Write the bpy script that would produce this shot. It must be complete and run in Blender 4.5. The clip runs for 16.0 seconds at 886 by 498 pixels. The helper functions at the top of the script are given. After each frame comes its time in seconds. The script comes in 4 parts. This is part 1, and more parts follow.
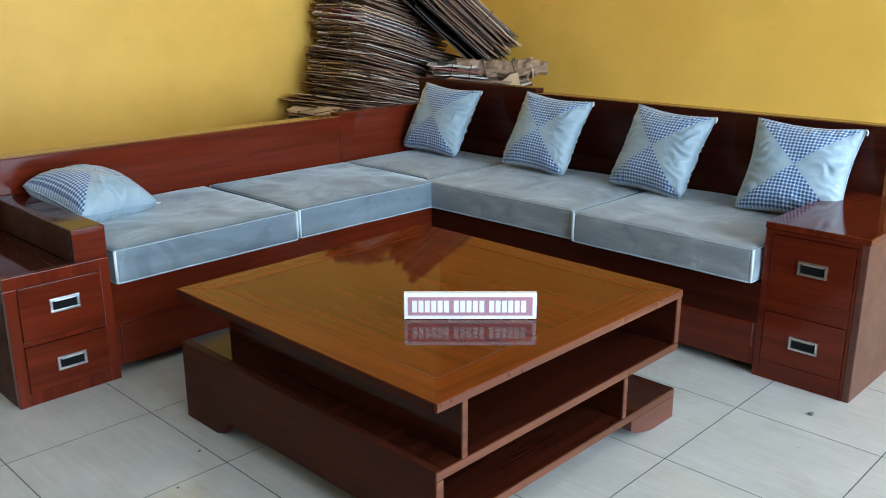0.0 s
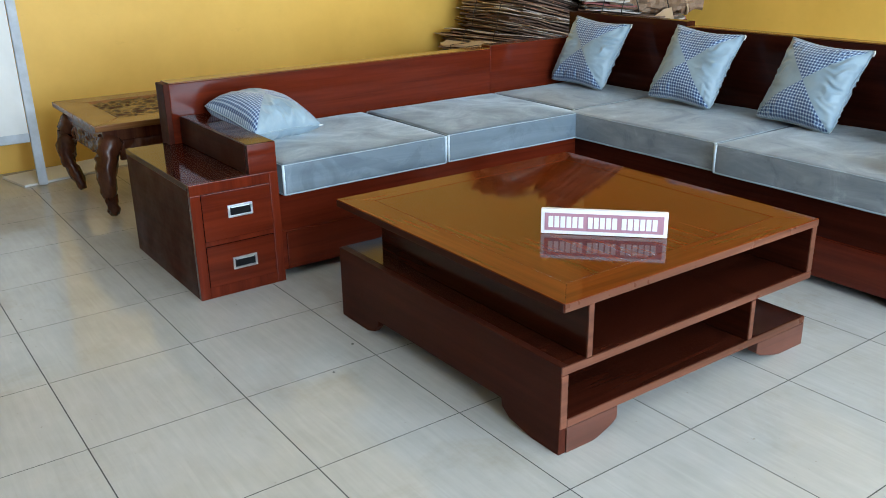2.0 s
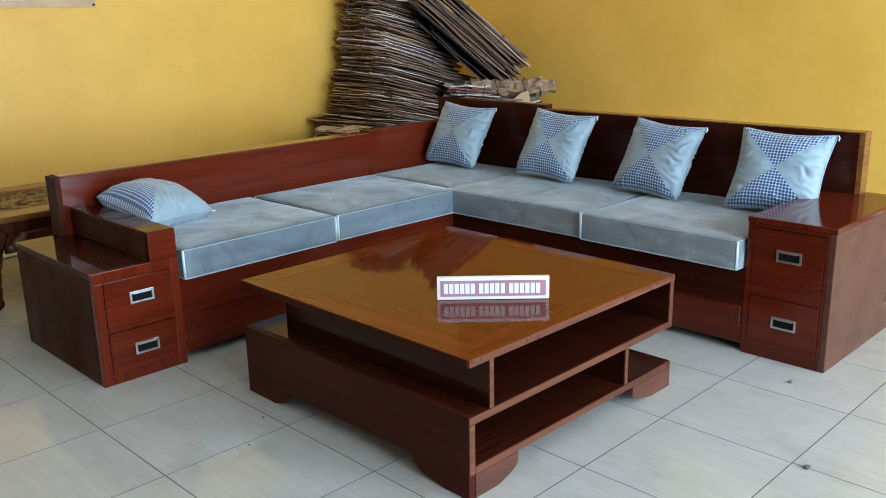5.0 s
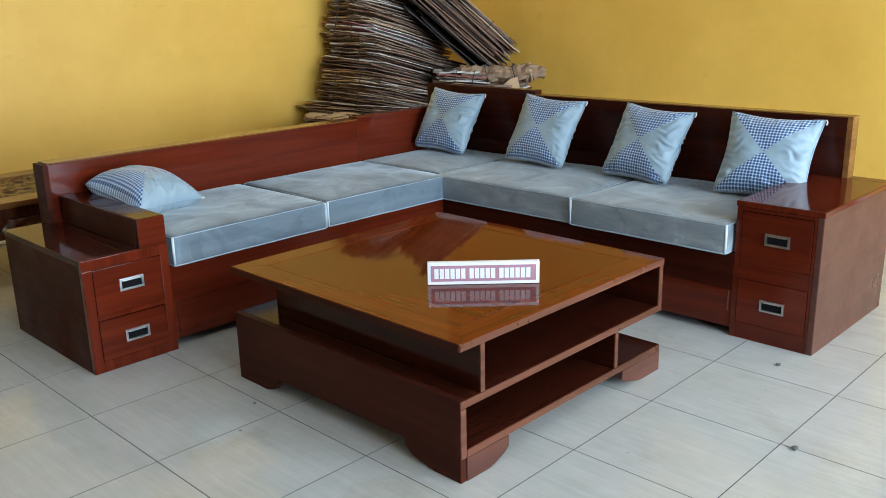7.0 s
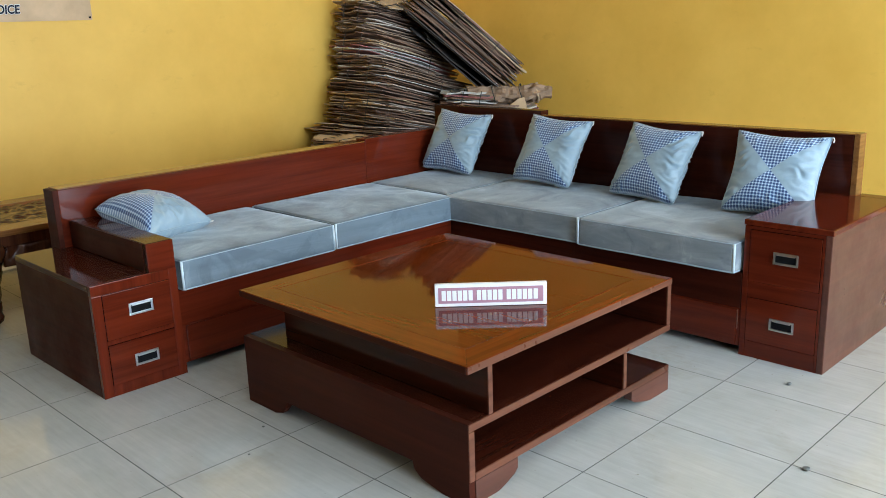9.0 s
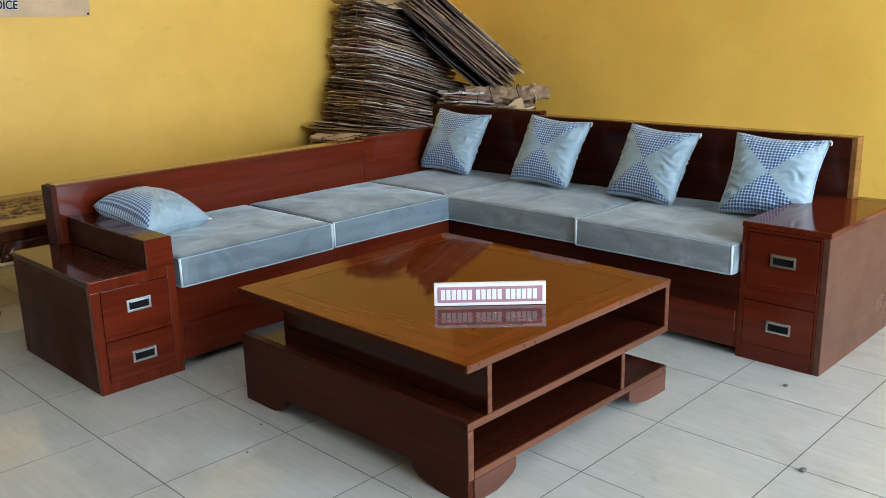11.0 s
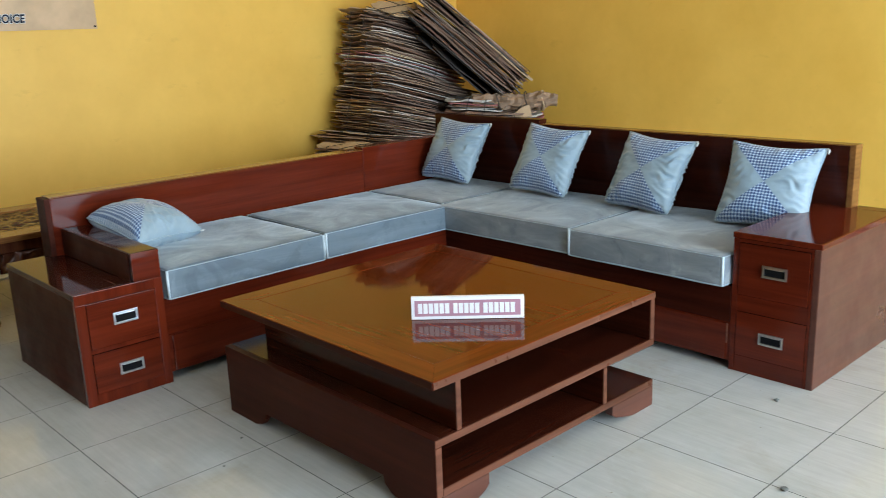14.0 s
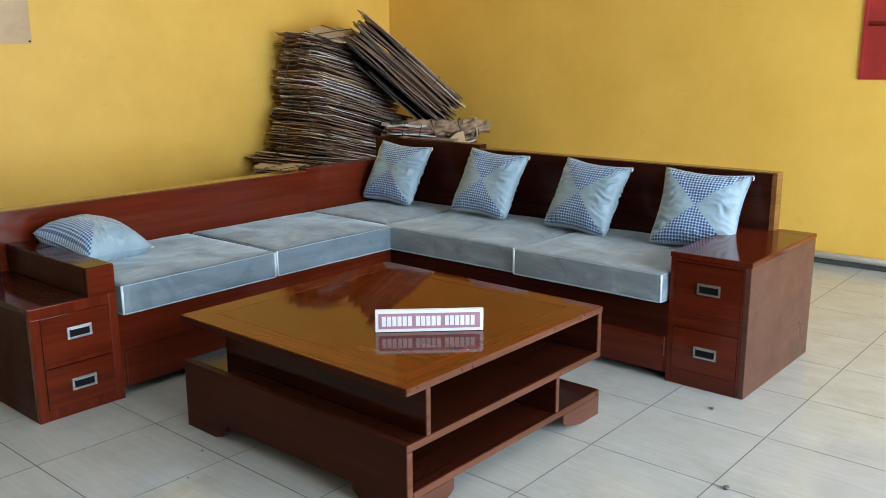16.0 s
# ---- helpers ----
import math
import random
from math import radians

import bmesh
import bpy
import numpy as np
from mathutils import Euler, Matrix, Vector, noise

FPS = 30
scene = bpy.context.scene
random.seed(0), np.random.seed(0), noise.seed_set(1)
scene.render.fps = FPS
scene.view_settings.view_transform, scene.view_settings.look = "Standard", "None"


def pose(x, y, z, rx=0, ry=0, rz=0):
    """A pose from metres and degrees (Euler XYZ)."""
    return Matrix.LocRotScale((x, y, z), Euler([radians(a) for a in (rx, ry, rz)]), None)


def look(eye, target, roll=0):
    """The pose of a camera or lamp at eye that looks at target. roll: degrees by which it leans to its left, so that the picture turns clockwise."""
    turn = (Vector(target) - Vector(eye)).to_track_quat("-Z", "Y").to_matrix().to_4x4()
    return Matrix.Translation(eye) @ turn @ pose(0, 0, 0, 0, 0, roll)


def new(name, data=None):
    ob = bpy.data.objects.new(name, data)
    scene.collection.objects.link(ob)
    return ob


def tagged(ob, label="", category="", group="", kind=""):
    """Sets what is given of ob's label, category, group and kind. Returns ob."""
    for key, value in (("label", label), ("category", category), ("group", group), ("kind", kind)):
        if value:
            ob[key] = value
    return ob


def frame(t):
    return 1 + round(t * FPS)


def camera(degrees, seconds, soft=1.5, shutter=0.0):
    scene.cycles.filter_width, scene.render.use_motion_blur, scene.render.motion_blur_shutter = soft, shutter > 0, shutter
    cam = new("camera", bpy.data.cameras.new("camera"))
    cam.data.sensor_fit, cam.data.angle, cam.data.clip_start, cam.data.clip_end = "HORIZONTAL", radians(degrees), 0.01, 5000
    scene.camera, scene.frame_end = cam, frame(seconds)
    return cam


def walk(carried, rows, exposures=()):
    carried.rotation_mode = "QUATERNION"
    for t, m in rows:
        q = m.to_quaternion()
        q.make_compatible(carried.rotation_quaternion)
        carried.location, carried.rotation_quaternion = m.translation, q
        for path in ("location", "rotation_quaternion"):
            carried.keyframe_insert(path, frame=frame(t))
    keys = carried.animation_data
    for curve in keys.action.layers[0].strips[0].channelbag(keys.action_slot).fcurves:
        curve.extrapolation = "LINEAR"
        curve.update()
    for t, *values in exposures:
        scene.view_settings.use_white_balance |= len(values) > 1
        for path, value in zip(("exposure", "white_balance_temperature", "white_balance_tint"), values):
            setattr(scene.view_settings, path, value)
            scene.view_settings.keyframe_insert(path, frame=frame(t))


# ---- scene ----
cam = camera(54.3, 16.0, soft=0.6, shutter=0.3)
PATH = [
    (0, (1.779, -1.028, 1.155), (0.441, 0.346, 0.589), -0.1),
    (0.5, (1.776, -1.091, 1.149), (0.398, 0.235, 0.562), 0.3),
    (1, (1.785, -1.147, 1.138), (0.392, 0.143, 0.51), 0.2),
    (1.5, (1.855, -1.148, 1.145), (0.371, 0.044, 0.532), -0.6),
    (2, (1.929, -1.136, 1.138), (0.401, -0.044, 0.45), -0.9),
    (2.5, (1.966, -1.151, 1.153), (0.524, 0.077, 0.511), -2.2),
    (3, (1.989, -1.255, 1.162), (0.628, 0.081, 0.56), -0.6),
    (3.5, (2.009, -1.301, 1.178), (0.643, 0.051, 0.625), -0.7),
    (4, (2.024, -1.32, 1.184), (0.677, 0.061, 0.654), -0.3),
    (4.2, (2.022, -1.333, 1.188), (0.671, 0.047, 0.667), -0.6),
    (6.3, (2.038, -1.347, 1.188), (0.668, 0.003, 0.643), -1.6),
    (6.5, (2.037, -1.345, 1.184), (0.688, 0.025, 0.636), -1.4),
    (7, (2.03, -1.349, 1.182), (0.685, 0.026, 0.631), -1.3),
    (7.5, (2.026, -1.355, 1.184), (0.668, 0.015, 0.655), -1.0),
    (8, (2.025, -1.351, 1.187), (0.665, 0.02, 0.668), -1.1),
    (8.5, (2.032, -1.347, 1.188), (0.673, 0.027, 0.674), -1.7),
    (9, (2.038, -1.344, 1.192), (0.67, 0.023, 0.684), -2.0),
    (11.5, (2.028, -1.36, 1.191), (0.672, 0.02, 0.686), -1.3),
    (12, (2.045, -1.347, 1.193), (0.718, 0.068, 0.708), -2.0),
    (12.5, (2.047, -1.332, 1.197), (0.751, 0.11, 0.705), -2.2),
    (13, (2.074, -1.28, 1.198), (0.761, 0.15, 0.717), -2.7),
    (13.5, (2.105, -1.234, 1.205), (0.777, 0.172, 0.696), -3.1),
    (14, (2.121, -1.227, 1.205), (0.71, 0.101, 0.709), -2.1),
    (14.5, (2.135, -1.223, 1.206), (0.651, 0.018, 0.701), -2.8),
    (15, (2.112, -1.301, 1.21), (0.725, 0.067, 0.759), -1.4),
    (15.5, (2.084, -1.397, 1.202), (0.766, 0.041, 0.758), -0.6),
    (16, (2.093, -1.414, 1.202), (0.82, 0.065, 0.762), -0.3),
]
walk(cam, [(r[0], look(r[1], r[2], r[3])) for r in PATH],
     ((0, 0.1, 6100, 10), (1, 0.15, 6150, 10), (2, 0.15, 6150, 10), (3, 0.1, 6250, 10), (4, 0.05, 6150, 10), (8.5, 0.05, 6250, 10), (11.5, 0.0, 6400, 10), (15, 0.02, 6420, 10), (16, -0.03, 6380, 10)))

# ---- light ----
SOUTH, EAST, WEST, NORTH, TOP = -12.4, 5.4, -2.92, 3.76, 3.1
world = bpy.data.worlds.new("daylight")
scene.world = world
world.use_nodes = True
wn = world.node_tree.nodes
sky = wn.new("ShaderNodeTexSky")
sky.sky_type, sky.sun_disc = "NISHITA", False
sky.sun_elevation, sky.sun_rotation = radians(55), radians(200)
wn["Background"].inputs["Strength"].default_value = 0.12
world.node_tree.links.new(sky.outputs["Color"], wn["Background"].inputs["Color"])


def area(name, place, target, w, h, watts, color):
    lamp = bpy.data.lights.new(name, "AREA")
    lamp.shape, lamp.size, lamp.size_y, lamp.energy, lamp.color = "RECTANGLE", w, h, watts, color
    ob = new(name, lamp)
    ob.matrix_world = look(place, target)
    return ob


area("daylight_shopfront", (EAST + 0.05, 0.75, 1.40), (0, 0.75, 1.3), 3.9, 2.6, 500, (0.69, 0.858, 1.0))
sun = bpy.data.lights.new("sun", "SUN")
sun.energy, sun.angle, sun.color = 2.5, radians(0.5), (1, 0.95, 0.88)
sun_ob = new("sun", sun)
sun_ob.matrix_world = look((0, 0, 10), (-3.0, 5.2, 0))


# ---- materials ----
def mat_base(name):
    m = bpy.data.materials.new(name)
    m.use_nodes = True
    nt = m.node_tree
    return m, nt, nt.nodes["Principled BSDF"]


def node(nt, kind, **values):
    n = nt.nodes.new(kind)
    for k, v in values.items():
        n.inputs[k.replace("_", " ")].default_value = v
    return n


def coords(nt, scale=(1, 1, 1), source="Object"):
    tc = nt.nodes.new("ShaderNodeTexCoord")
    mp = nt.nodes.new("ShaderNodeMapping")
    mp.inputs["Scale"].default_value = scale
    nt.links.new(tc.outputs[source], mp.inputs["Vector"])
    return mp.outputs["Vector"]


def noise_node(nt, vec, scale, detail=4.0, rough=0.55, distortion=0.0):
    n = node(nt, "ShaderNodeTexNoise", Scale=scale, Detail=detail, Roughness=rough, Distortion=distortion)
    nt.links.new(vec, n.inputs["Vector"])
    return n.outputs["Fac"]


def ramp(nt, fac, stops):
    r = nt.nodes.new("ShaderNodeValToRGB")
    els = r.color_ramp.elements
    while len(els) < len(stops):
        els.new(0.5)
    for e, (p, c) in zip(els, stops):
        e.position, e.color = p, (*c, 1)
    nt.links.new(fac, r.inputs["Fac"])
    return r.outputs["Color"]


def mix(nt, fac, a, b, blend="MIX"):
    n = nt.nodes.new("ShaderNodeMix")
    n.data_type, n.blend_type = "RGBA", blend
    for sock, v in ((n.inputs[0], fac), (n.inputs[6], a), (n.inputs[7], b)):
        if isinstance(v, bpy.types.NodeSocket):
            nt.links.new(v, sock)
        elif isinstance(v, tuple):
            sock.default_value = (*v, 1)
        else:
            sock.default_value = v
    return n.outputs[2]


def math_node(nt, op, a, b=None):
    n = nt.nodes.new("ShaderNodeMath")
    n.operation = op
    for sock, v in zip(n.inputs, (a, b)):
        if isinstance(v, bpy.types.NodeSocket):
            nt.links.new(v, sock)
        elif v is not None:
            sock.default_value = v
    return n.outputs[0]


def bump(nt, bsdf, height, strength, distance=0.002):
    b = node(nt, "ShaderNodeBump", Strength=strength, Distance=distance)
    nt.links.new(height, b.inputs["Height"])
    nt.links.new(b.outputs["Normal"], bsdf.inputs["Normal"])


def wood(name, axis, dark, light, rough=0.085, coat=0.0, gloss=0.25):
    m, nt, b = mat_base(name)
    fine, broad = [42, 42, 42], [7, 7, 7]
    fine[axis], broad[axis] = 1.6, 0.7
    grain = noise_node(nt, coords(nt, fine), 1.0, 7, 0.62, 0.4)
    figure = noise_node(nt, coords(nt, broad), 1.0, 3, 0.5, 1.2)
    col = ramp(nt, grain, [(0.3, dark), (0.72, light)])
    tone = ramp(nt, figure, [(0.25, (0.74, 0.72, 0.70)), (0.75, (1.2, 1.16, 1.12))])
    info = nt.nodes.new("ShaderNodeObjectInfo")
    each = ramp(nt, info.outputs["Random"], [(0.0, (0.88, 0.86, 0.84)), (1.0, (1.1, 1.1, 1.1))])
    col = mix(nt, 1.0, mix(nt, 1.0, col, tone, "MULTIPLY"), each, "MULTIPLY")
    nt.links.new(col, b.inputs["Base Color"])
    smear = noise_node(nt, coords(nt, (3, 3, 3)), 1.5, 5, 0.65)
    rr = nt.nodes.new("ShaderNodeMapRange")
    rr.inputs["From Min"].default_value, rr.inputs["From Max"].default_value = 0.3, 0.75
    rr.inputs["To Min"].default_value, rr.inputs["To Max"].default_value = rough * 0.7, rough * 1.5
    nt.links.new(smear, rr.inputs["Value"])
    nt.links.new(rr.outputs["Result"], b.inputs["Roughness"])
    b.inputs["Coat Weight"].default_value = coat
    b.inputs["Specular IOR Level"].default_value = gloss
    b.inputs["Coat Roughness"].default_value = 0.03
    bump(nt, b, grain, 0.02, 0.0006)
    return m


RED_D, RED_L = (0.074, 0.0102, 0.0044), (0.138, 0.0202, 0.0076)
WOOD_X = wood("varnished_mahogany_along_x", 0, RED_D, RED_L)
WOOD_Y = wood("varnished_mahogany_along_y", 1, RED_D, RED_L)
WOOD_Z = wood("varnished_mahogany_upright", 2, RED_D, RED_L)
# Shaded copy of the mahogany for boards turned away from the light.
SHADED_X = wood("shaded_mahogany_along_x", 0, (0.030, 0.0062, 0.0036), (0.058, 0.0120, 0.0062), 0.085, 0.0, 0.14)
TOP_X = wood("orange_brown_table_top_along_x", 0, (0.098, 0.0162, 0.0032), (0.178, 0.0300, 0.0054), 0.045, 0.0, 0.19)
TOP_Y = wood("orange_brown_table_top_along_y", 1, (0.098, 0.0162, 0.0032), (0.178, 0.0300, 0.0054), 0.045, 0.0, 0.19)
# Golden wood that paints the yellow wall's reflection along the backrest tops.
REFLECTION_X = wood("gold_reflection_edge_along_x", 0, (0.15, 0.055, 0.013), (0.25, 0.10, 0.024), 0.14, 0.0, 0.5)
REFLECTION_Y = wood("gold_reflection_edge_along_y", 1, (0.15, 0.055, 0.013), (0.25, 0.10, 0.024), 0.14, 0.0, 0.5)
# Table's brown wood, with shade between the shelves added to its colour.
BROWN_X = wood("shelf_shade_brown_along_x", 0, (0.022, 0.0046, 0.0024), (0.050, 0.0104, 0.0050), 0.11, 0.0, 0.13)
BROWN_Y = wood("shelf_shade_brown_along_y", 1, (0.022, 0.0046, 0.0024), (0.050, 0.0104, 0.0050), 0.11, 0.0, 0.13)
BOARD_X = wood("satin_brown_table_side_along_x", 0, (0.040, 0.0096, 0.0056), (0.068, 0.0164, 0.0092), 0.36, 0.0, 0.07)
# Satin sides: south ones darkened as in shade, east ones lightened as lit.
SATIN_SHADED_X = wood("shaded_satin_side_along_x", 0, (0.036, 0.0085, 0.0052), (0.066, 0.0165, 0.0095), 0.45, 0.0, 0.06)
SATIN_LIT_Y = wood("lit_satin_side_along_y", 1, (0.062, 0.0200, 0.0130), (0.104, 0.0350, 0.0230), 0.34, 0.0, 0.45)
# Pale wood for the chipped drawer end and the table's lit edges.
EDGE = wood("lit_and_worn_edge_wood", 1, (0.075, 0.026, 0.015), (0.17, 0.064, 0.038), 0.3, 0.0)
TEAK = wood("golden_brown_teak", 1, (0.13, 0.05, 0.015), (0.28, 0.13, 0.04), 0.2, 0.0)
CARVED = wood("dark_carved_teak", 2, (0.045, 0.013, 0.007), (0.11, 0.036, 0.016), 0.2, 0.0, 0.4)


def plaster(name, low, high):
    m, nt, b = mat_base(name)
    v = coords(nt)
    big = noise_node(nt, v, 2.2, 6, 0.62)
    roller = noise_node(nt, v, 260, 3, 0.6)
    scuff = noise_node(nt, coords(nt, (4, 4, 9)), 1.0, 6, 0.7)
    col = ramp(nt, big, [(0.3, low), (0.7, high)])
    dirt = ramp(nt, scuff, [(0.62, (1, 1, 1)), (0.8, (0.84, 0.80, 0.72))])
    nt.links.new(mix(nt, 1.0, col, dirt, "MULTIPLY"), b.inputs["Base Color"])
    b.inputs["Roughness"].default_value = 0.55
    bump(nt, b, roller, 0.15, 0.0012)
    return m


YELLOW = plaster("yellow_wall_paint", (0.755, 0.437, 0.070), (0.865, 0.522, 0.098))
WHITE = plaster("white_ceiling_paint", (0.74, 0.74, 0.72), (0.80, 0.80, 0.78))


def tile_mat():
    m, nt, b = mat_base("pale_streaked_ceramic")
    tc = nt.nodes.new("ShaderNodeTexCoord")
    info = nt.nodes.new("ShaderNodeObjectInfo")
    off = nt.nodes.new("ShaderNodeVectorMath")
    off.operation = "MULTIPLY_ADD"
    nt.links.new(info.outputs["Random"], off.inputs[0])
    off.inputs[1].default_value = (37, 91, 13)
    nt.links.new(tc.outputs["Object"], off.inputs[2])
    mp = node(nt, "ShaderNodeMapping", Scale=(5, 60, 5), Rotation=(0, 0, radians(8)))
    nt.links.new(off.outputs[0], mp.inputs["Vector"])
    streak = noise_node(nt, mp.outputs["Vector"], 1.0, 6, 0.6, 0.5)
    cloud = noise_node(nt, off.outputs[0], 6, 5, 0.6)
    col = ramp(nt, streak, [(0.3, (0.458, 0.450, 0.426)), (0.7, (0.514, 0.506, 0.480))])
    tone = ramp(nt, cloud, [(0.3, (0.92, 0.92, 0.9)), (0.7, (1.05, 1.05, 1.05))])
    geo = nt.nodes.new("ShaderNodeNewGeometry")
    dirt = noise_node(nt, geo.outputs["Position"], 2.6, 6, 0.68, 0.4)
    stain = ramp(nt, dirt, [(0.55, (1, 1, 1)), (0.74, (0.87, 0.83, 0.76))])
    speck = ramp(nt, noise_node(nt, geo.outputs["Position"], 55, 2, 0.5), [(0.74, (1, 1, 1)), (0.80, (0.62, 0.58, 0.52))])
    col = mix(nt, 1.0, mix(nt, 1.0, col, stain, "MULTIPLY"), speck, "MULTIPLY")
    nt.links.new(mix(nt, 1.0, col, tone, "MULTIPLY"), b.inputs["Base Color"])
    rr = node(nt, "ShaderNodeMapRange", To_Min=0.05, To_Max=0.13)
    nt.links.new(cloud, rr.inputs["Value"])
    nt.links.new(rr.outputs["Result"], b.inputs["Roughness"])
    bump(nt, b, cloud, 0.04, 0.002)
    return m


TILE = tile_mat()


def plain(name, color, rough, metal=0.0, spread=0.12, scale=30.0, bumpy=0.05):
    m, nt, b = mat_base(name)
    n = noise_node(nt, coords(nt), scale, 5, 0.6)
    lo = tuple(c * (1 - spread) for c in color)
    hi = tuple(min(1, c * (1 + spread)) for c in color)
    nt.links.new(ramp(nt, n, [(0.3, lo), (0.7, hi)]), b.inputs["Base Color"])
    b.inputs["Roughness"].default_value = rough
    b.inputs["Metallic"].default_value = metal
    bump(nt, b, n, bumpy, 0.001)
    return m


GROUT = plain("dark_grey_grout", (0.075, 0.073, 0.07), 0.95)
CHROME = plain("brushed_steel", (0.62, 0.62, 0.6), 0.28, 1.0, 0.06, 90)
CUP = plain("black_handle_cup", (0.008, 0.008, 0.009), 0.8)
CUP.node_tree.nodes["Principled BSDF"].inputs["Specular IOR Level"].default_value = 0.1
SIGN_WHITE = plain("white_acrylic", (0.82, 0.80, 0.82), 0.35, 0, 0.03)
SIGN_MAUVE = plain("mauve_sign_print", (0.42, 0.215, 0.27), 0.35, 0, 0.05)
PVC = plain("white_pvc", (0.72, 0.73, 0.72), 0.4, 0, 0.06)
GAP_SHADE = plain("wall_foot_gap_shade", (0.06, 0.055, 0.05), 0.7)
CONCRETE = plain("bare_concrete", (0.32, 0.31, 0.29), 0.85, 0, 0.2, 4)
BANNER = plain("tan_vinyl_banner", (0.58, 0.39, 0.225), 0.5, 0, 0.16, 5)
RED_VINYL = plain("red_vinyl", (0.33, 0.025, 0.022), 0.4, 0, 0.2, 6)
NAVY = plain("navy_print", (0.006, 0.008, 0.025), 0.85)
BOARD_WHITE = plain("off_white_board", (0.72, 0.72, 0.70), 0.5, 0, 0.08, 4)
PALE_FRAME = plain("pale_grey_painted_wood", (0.46, 0.50, 0.55), 0.5, 0, 0.18, 12)
TWINE = plain("dark_twine", (0.06, 0.05, 0.04), 0.9)
KRAFT = plain("brown_kraft_paper", (0.30, 0.195, 0.125), 0.75, 0, 0.3, 14, 0.9)
GRIT = plain("grey_grit", (0.12, 0.12, 0.11), 0.9)


def velvet(name, low, mid, high, sheen):
    """Cloth with a brushed nap: soft broad smears, a few rubbed marks and a fine pile."""
    m, nt, b = mat_base(name)
    v = coords(nt)
    nap = noise_node(nt, coords(nt, (5, 2.2, 16)), 1.0, 5, 0.62, 0.8)
    fine = noise_node(nt, v, 700, 2, 0.5)
    info = nt.nodes.new("ShaderNodeObjectInfo")
    off = nt.nodes.new("ShaderNodeVectorMath")
    off.operation = "MULTIPLY_ADD"
    nt.links.new(info.outputs["Random"], off.inputs[0])
    off.inputs[1].default_value = (17, 31, 7)
    nt.links.new(v, off.inputs[2])
    smear = noise_node(nt, off.outputs[0], 4.2, 6, 0.66, 1.6)
    rubbed = ramp(nt, smear, [(0.35, (0.76, 0.77, 0.79)), (0.42, (0.96, 0.96, 0.96)), (0.58, (1, 1, 1)), (0.66, (1.30, 1.27, 1.24))])
    col = ramp(nt, nap, [(0.30, low), (0.5, mid), (0.70, high)])
    nt.links.new(mix(nt, 1.0, col, rubbed, "MULTIPLY"), b.inputs["Base Color"])
    b.inputs["Roughness"].default_value = 0.6
    lay = node(nt, "ShaderNodeMapRange", From_Min=0.40, From_Max=0.60, To_Min=sheen * 0.65, To_Max=sheen * 1.3)
    nt.links.new(smear, lay.inputs["Value"])
    nt.links.new(lay.outputs["Result"], b.inputs["Sheen Weight"])
    b.inputs["Sheen Roughness"].default_value = 0.38
    b.inputs["Sheen Tint"].default_value = (0.82, 0.93, 1, 1)
    bump(nt, b, mix(nt, 0.35, nap, fine), 0.2, 0.002)
    return m


VELVET = velvet("grey_blue_velvet", (0.106, 0.144, 0.178), (0.130, 0.171, 0.207), (0.160, 0.206, 0.245), 0.68)
# Same velvet, greyed and lightened for how light meets the north run.
VELVET_LIT = velvet("lit_greyed_velvet", (0.172, 0.200, 0.226), (0.228, 0.255, 0.282), (0.31, 0.345, 0.375), 0.38)
# Pale velvets that put the cushions' edge highlights into colour.
CORNER_HIGHLIGHT = plain("velvet_corner_highlight", (0.56, 0.64, 0.69), 0.5, 0, 0.12, 25)
PIPING = plain("velvet_piping_highlight", (0.34, 0.41, 0.46), 0.5, 0, 0.15, 25)


def pillow_cloth():
    """Satin with two facing triangles of a small blue and white check."""
    m, nt, b = mat_base("satin_and_check")
    uv = nt.nodes.new("ShaderNodeTexCoord").outputs["UV"]
    sep = nt.nodes.new("ShaderNodeSeparateXYZ")
    nt.links.new(uv, sep.inputs[0])
    u, w = sep.outputs[0], sep.outputs[1]
    inside = math_node(nt, "LESS_THAN", math_node(nt, "ABSOLUTE", u), math_node(nt, "ABSOLUTE", w))

    def bars(c):
        return math_node(nt, "LESS_THAN", math_node(nt, "FRACT", math_node(nt, "MULTIPLY", c, 13.5)), 0.6)

    both = math_node(nt, "ADD", bars(u), bars(w))
    check = ramp(nt, math_node(nt, "MULTIPLY", both, 0.5), [(0.0, (0.56, 0.66, 0.76)), (0.5, (0.19, 0.30, 0.47)), (1.0, (0.014, 0.045, 0.15))])
    n = noise_node(nt, coords(nt, (8, 8, 8)), 1.0, 4, 0.6)
    satin = ramp(nt, n, [(0.3, (0.215, 0.30, 0.362)), (0.7, (0.295, 0.385, 0.45))])
    nt.links.new(mix(nt, inside, satin, check), b.inputs["Base Color"])
    b.inputs["Roughness"].default_value = 0.46
    b.inputs["Sheen Weight"].default_value = 0.3
    crease = noise_node(nt, coords(nt, (9, 26, 20)), 1.0, 3, 0.55, 0.8)
    bump(nt, b, crease, 0.25, 0.005)
    return m


CHECK = pillow_cloth()


